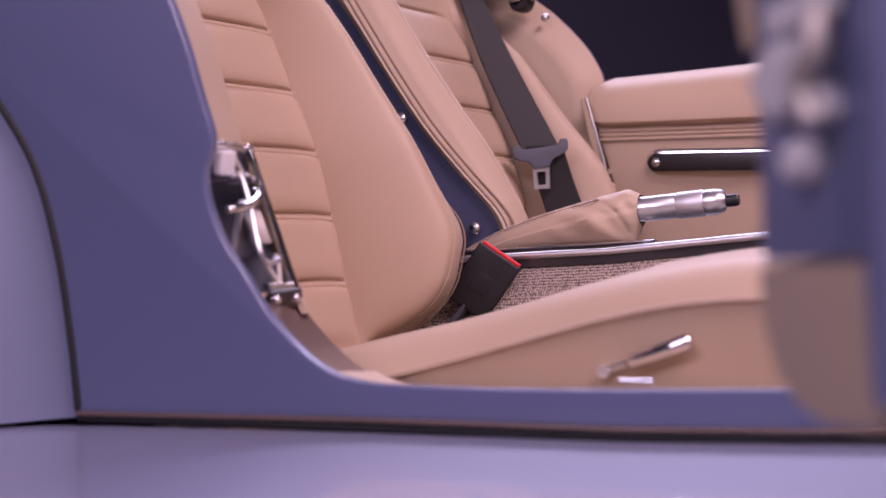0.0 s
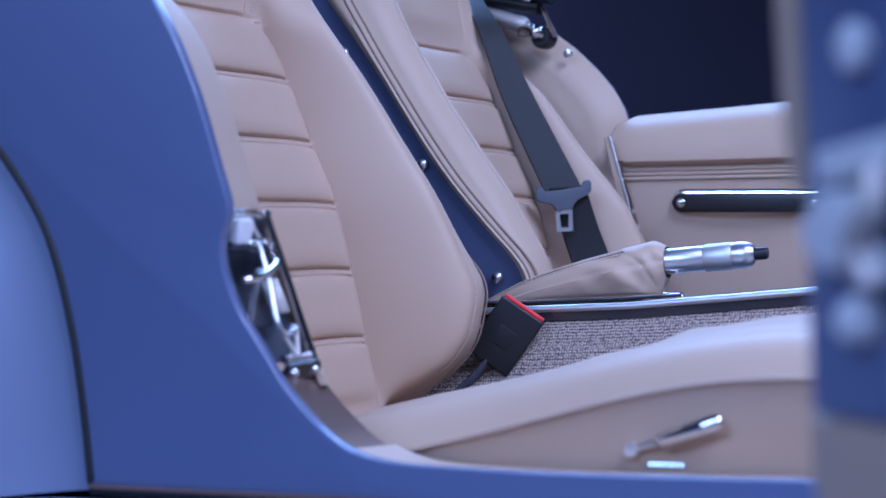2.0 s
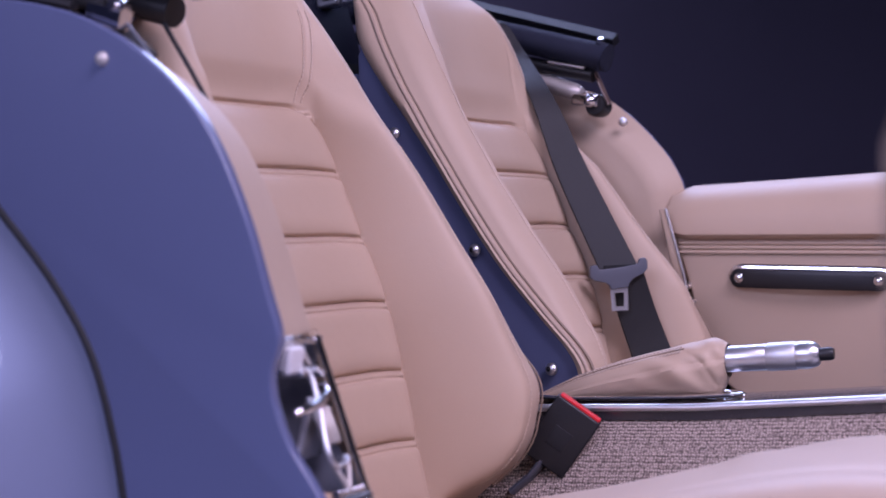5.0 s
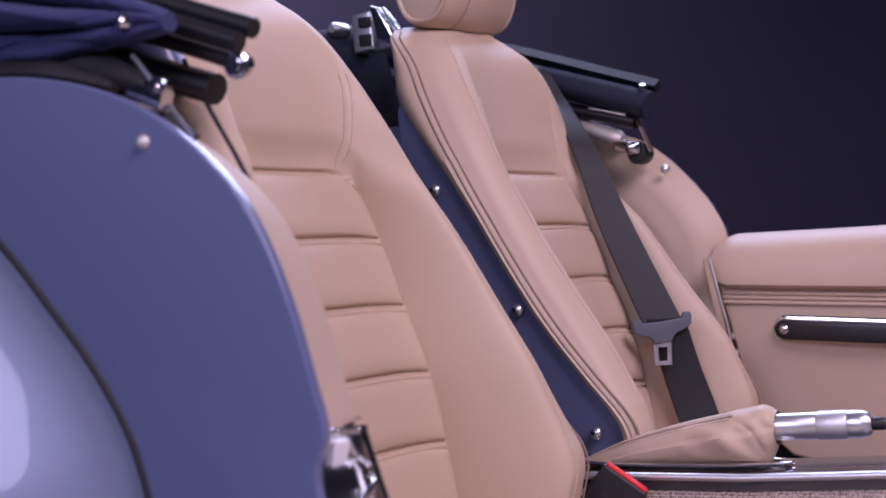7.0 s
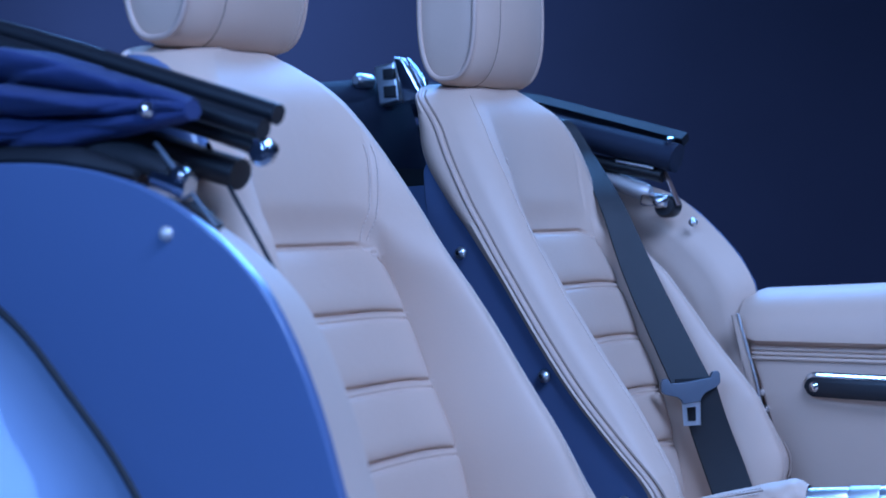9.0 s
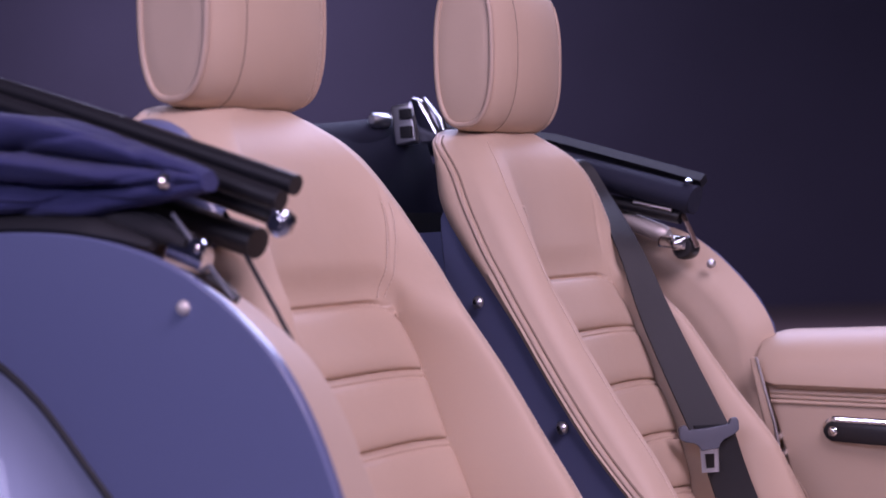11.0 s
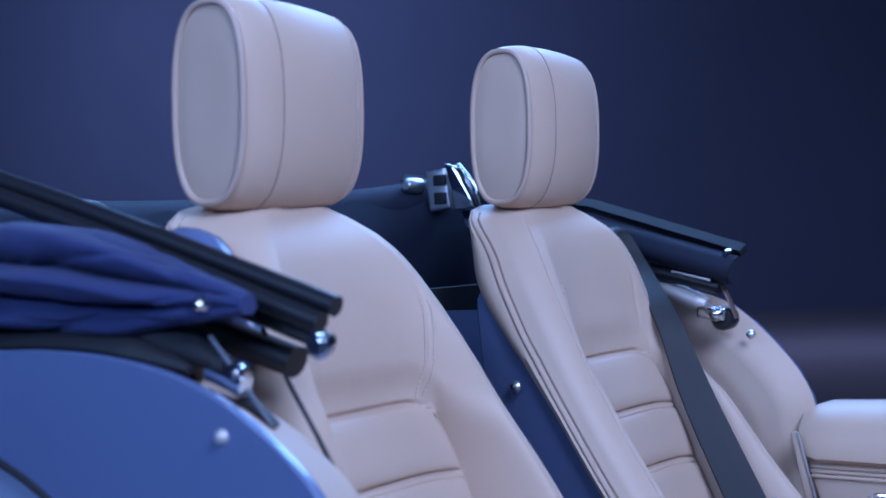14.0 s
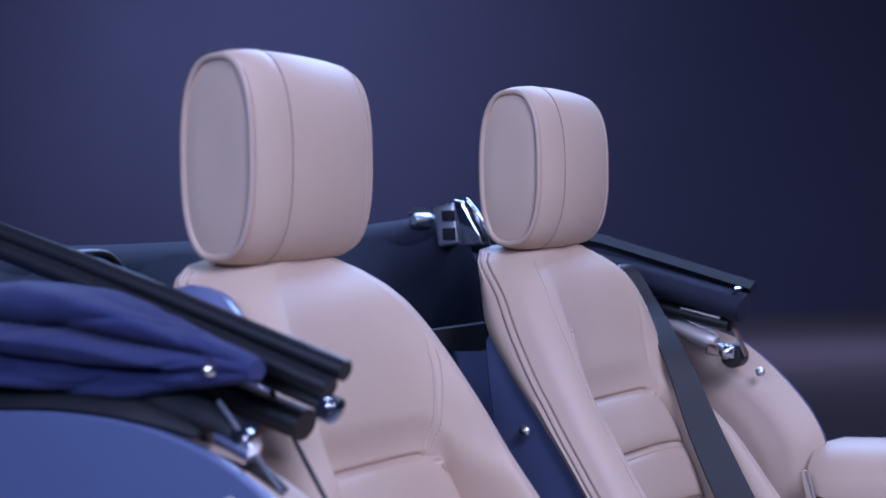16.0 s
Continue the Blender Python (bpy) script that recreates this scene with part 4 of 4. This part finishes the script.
# far side
part("upper_rail", *tube([(-0.895, 2.166, 0.988), (-1.14, 2.17, 1.069), (-1.45, 2.12, 1.13)], 0.016, 4, 0.7), BLACK, roof, "satin black frame rail")
part("padded_rail", *tube(curve([(-1.40, 2.14, 1.095), (-1.15, 2.15, 1.035), (-0.93, 2.150, 0.968), (-0.905, 2.150, 0.960)], 30), [0.028] * 26 + [0.027, 0.025, 0.020, 0.012], 14, 0.8), SHADED_CLOTH, roof, "navy cloth wrapped roof rail")
rail(1, (-0.930, 2.155, 0.936), (-1.35, 2.15, 1.04), "lower_rail", 0.014, 0.8)
part("rail_bolt", *lathe((-0.912, 2.15, 0.985), (-0.908, 2.13, 0.985), [(0, 0.008), (0.7, 0.008), (1, 0.004)], 14), CHROME, roof, "chrome bolt")
part("hinge_arm", *tube(curve([(-1.06, 2.165, 0.948), (-1.01, 2.16, 0.932), (-0.975, 2.156, 0.918), (-0.952, 2.154, 0.910)], 16), [0.017] * 13 + [0.016, 0.014, 0.011], 14, 0.8), SILVER, roof, "dull silver hinge arm")
part("hinge_bracket", *box((-0.943, 2.150, 0.899), (0.044, 0.018, 0.020), Matrix.Rotation(0.16, 3, "Y")), CHROME, roof, "chrome hinge bracket", bevel=0.004)
part("hinge_bolt", *lathe((-0.934, 2.145, 0.896), (-0.934, 2.132, 0.896), [(0, 0.010), (0.5, 0.010), (0.8, 0.007), (1, 0.003)], 18), CHROME, roof)
part("hinge_knuckle", *lathe((-0.930, 2.180, 0.889), (-0.930, 2.150, 0.889), [(0, 0.018), (0.8, 0.018), (1, 0.014)], 20), BLACK, roof)
part("hinge_strap", *tube(curve([(-0.930, 2.162, 0.940), (-0.919, 2.160, 0.915), (-0.909, 2.160, 0.889)], 10), 0.008, 8, 0.4), BROWN, roof, "brown hinge strap")
part("seal_lip", *tube([(-1.0, 2.14, 0.963), (-0.938, 2.137, 0.947)], 0.0028, 8), ALU, roof, "thin bright strip edge")
# cross header behind the seats
hd = curve([(-1.40, 1.02, 1.075), (-1.44, 1.25, 1.062), (-1.46, 1.575, 1.062), (-1.44, 1.88, 1.072), (-1.385, 2.08, 1.088)], 40)
part("header_bow", *tube(hd, 0.036, 16, 0.9, up=Vector((0, 0, 1))), SHADED_CLOTH, roof, "navy cloth covered header bow")
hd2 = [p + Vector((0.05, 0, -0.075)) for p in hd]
part("second_bow", *tube(hd2, 0.016, 10), SHADED_CLOTH, roof, "black roof bow")
rows = []
for k in range(14):
    s = k / 13
    rows.append([(p.x + 0.05 + 0.04 * math.sin(s * 3), p.y, p.z + 0.01 - 0.32 * s + 0.012 * math.sin(p.y * 31 + s * 7)) for p in hd])
part("cloth_drape", *grid(rows), SHADED_CLOTH, roof, "hanging folds of navy cloth")
part("catch_handle", *tube(curve([(-1.32, 1.16, 1.06), (-1.325, 1.18, 1.082), (-1.33, 1.25, 1.084), (-1.33, 1.28, 1.064)], 14), 0.005), BLACK, roof, "black catch handle")
latch = thing("roof_latch", (-1.32, 2.02, 1.1), "chrome roof latch block on the folded header", "latch")
part("plate", *prism([(-1.345, 1.075), (-1.35, 1.135), (-1.30, 1.146), (-1.27, 1.11), (-1.262, 1.072)], 2.035, 2.045), CHROME, latch, bevel=0.003)
part("housing", *box((-1.325, 2.025, 1.105), (0.038, 0.03, 0.062), Matrix.Rotation(-0.1, 3, "Y")), ALU, latch, bevel=0.004)
part("slot", *box((-1.318, 2.008, 1.120), (0.020, 0.008, 0.016)), BLACK, latch, bevel=0.001)
part("slot", *box((-1.318, 2.008, 1.092), (0.020, 0.008, 0.018)), BLACK, latch, bevel=0.001)
part("knob", *lathe((-1.375, 2.04, 1.115), (-1.375, 2.0, 1.115), [(0, 0.012), (0.8, 0.012), (1, 0.006)], 16), ALU, latch)
part("catch_wedge", *prism([(-1.305, 1.145), (-1.288, 1.140), (-1.262, 1.092), (-1.256, 1.074), (-1.292, 1.070), (-1.296, 1.105)], 2.0, 2.014), CHROME, latch, bevel=0.004)
rows = []
for p in curve([(-1.15, 1.09, 1.042), (-1.092, 1.088, 1.051), (-1.070, 1.087, 1.053), (-1.044, 1.087, 1.047), (-1.027, 1.086, 1.031), (-1.014, 1.085, 1.012), (-0.998, 1.084, 0.980), (-0.975, 1.083, 0.93)], 30):
    p = p + Vector((0, 0, -0.005))
    rows.append([p + Vector(d) for d in ((-0.004, 0.02, -0.004), (0, 0, 0), (-0.003, -0.008, -0.003), (-0.010, -0.015, -0.009), (-0.024, -0.019, -0.022), (-0.05, -0.016, -0.05), (-0.075, 0.02, -0.07))])
part("shell_shoulder", *grid(rows), PAINT, near_seat, "glossy blue shell shoulder")

# ---- open near door, close to the lens ----
TH = radians(41)
DX, DN = Vector((math.cos(TH), math.sin(TH), 0)), Vector((math.sin(TH), -math.cos(TH), 0))
P0 = Vector((-0.117, 0.402, 0))
def dp(a, b, z):
    return P0 + DX * a + DN * b + Vector((0, 0, z))
def door_prism(a0, a1, prof):
    n = len(prof)
    v = [dp(a0, b, z) for b, z in prof] + [dp(a1, b, z) for b, z in prof]
    f = [tuple(range(n)), tuple(range(2 * n - 1, n - 1, -1))] + [(i, (i + 1) % n, n + (i + 1) % n, n + i) for i in range(n)]
    return v, f
near_door = part("door", *door_prism(0, 0.86, [(-0.014, 0.480), (0.078, 0.480), (0.076, 0.60), (0.070, 0.688), (0.050, 0.70), (-0.004, 0.70), (-0.005, 0.60)]), PAINT, body, "open blue door with tan lining", bevel=0.006)
part("lower_lining", *door_prism(0.003, 0.86, [(-0.022, 0.479), (0.079, 0.479), (0.082, 0.430), (0.078, 0.412), (0.060, 0.410), (0.030, 0.410), (0.010, 0.415), (-0.010, 0.428), (-0.020, 0.448)]), TRIM_LEATHER, near_door, "tan leather lower door", bevel=0.004)
part("inner_pad", *door_prism(-0.002, 0.86, [(-0.014, 0.575), (-0.008, 0.575), (-0.007, 0.70), (0.05, 0.702), (0.046, 0.716), (0.024, 0.728), (0.0, 0.724), (-0.015, 0.706), (-0.020, 0.66), (-0.019, 0.60)]), LEATHER, near_door, "padded tan leather door top", bevel=0.005)
part("outer_skin", *door_prism(-0.004, 0.88, [(0.082, 0.425), (0.088, 0.42), (0.097, 0.55), (0.088, 0.69), (0.080, 0.69)]), PAINT, near_door, "blue painted outer skin", bevel=0.002)
lk = thing("door_lock", tuple(dp(0, 0.035, 0.5)), "silver lock plate and striker on the open door edge", "lock")
part("plate", *door_prism(-0.008, -0.001, [(0.018, 0.590), (0.074, 0.593), (0.075, 0.579), (0.019, 0.576)]), PALE, lk, bevel=0.002)
part("body_plate", *door_prism(-0.012, -0.001, [(0.008, 0.560), (0.026, 0.573), (0.046, 0.573), (0.054, 0.560), (0.068, 0.552), (0.072, 0.538), (0.060, 0.536), (0.044, 0.545), (0.026, 0.540), (0.012, 0.550)]), PALE, lk, bevel=0.003)
part("claw", *tube(curve([dp(-0.012, 0.072, 0.580), dp(-0.016, 0.074, 0.564), dp(-0.016, 0.062, 0.552), dp(-0.014, 0.068, 0.536)], 16), 0.006), SILVER, lk)
part("pin", *lathe(dp(-0.001, 0.043, 0.522), dp(-0.014, 0.043, 0.522), [(0, 0.0095), (0.6, 0.0095), (1, 0.006)], 18), PALE, lk)
part("screw", *lathe(dp(-0.001, 0.046, 0.628), dp(-0.008, 0.046, 0.628), [(0, 0.010), (0.6, 0.010), (1, 0.006)], 18), PALE, lk)
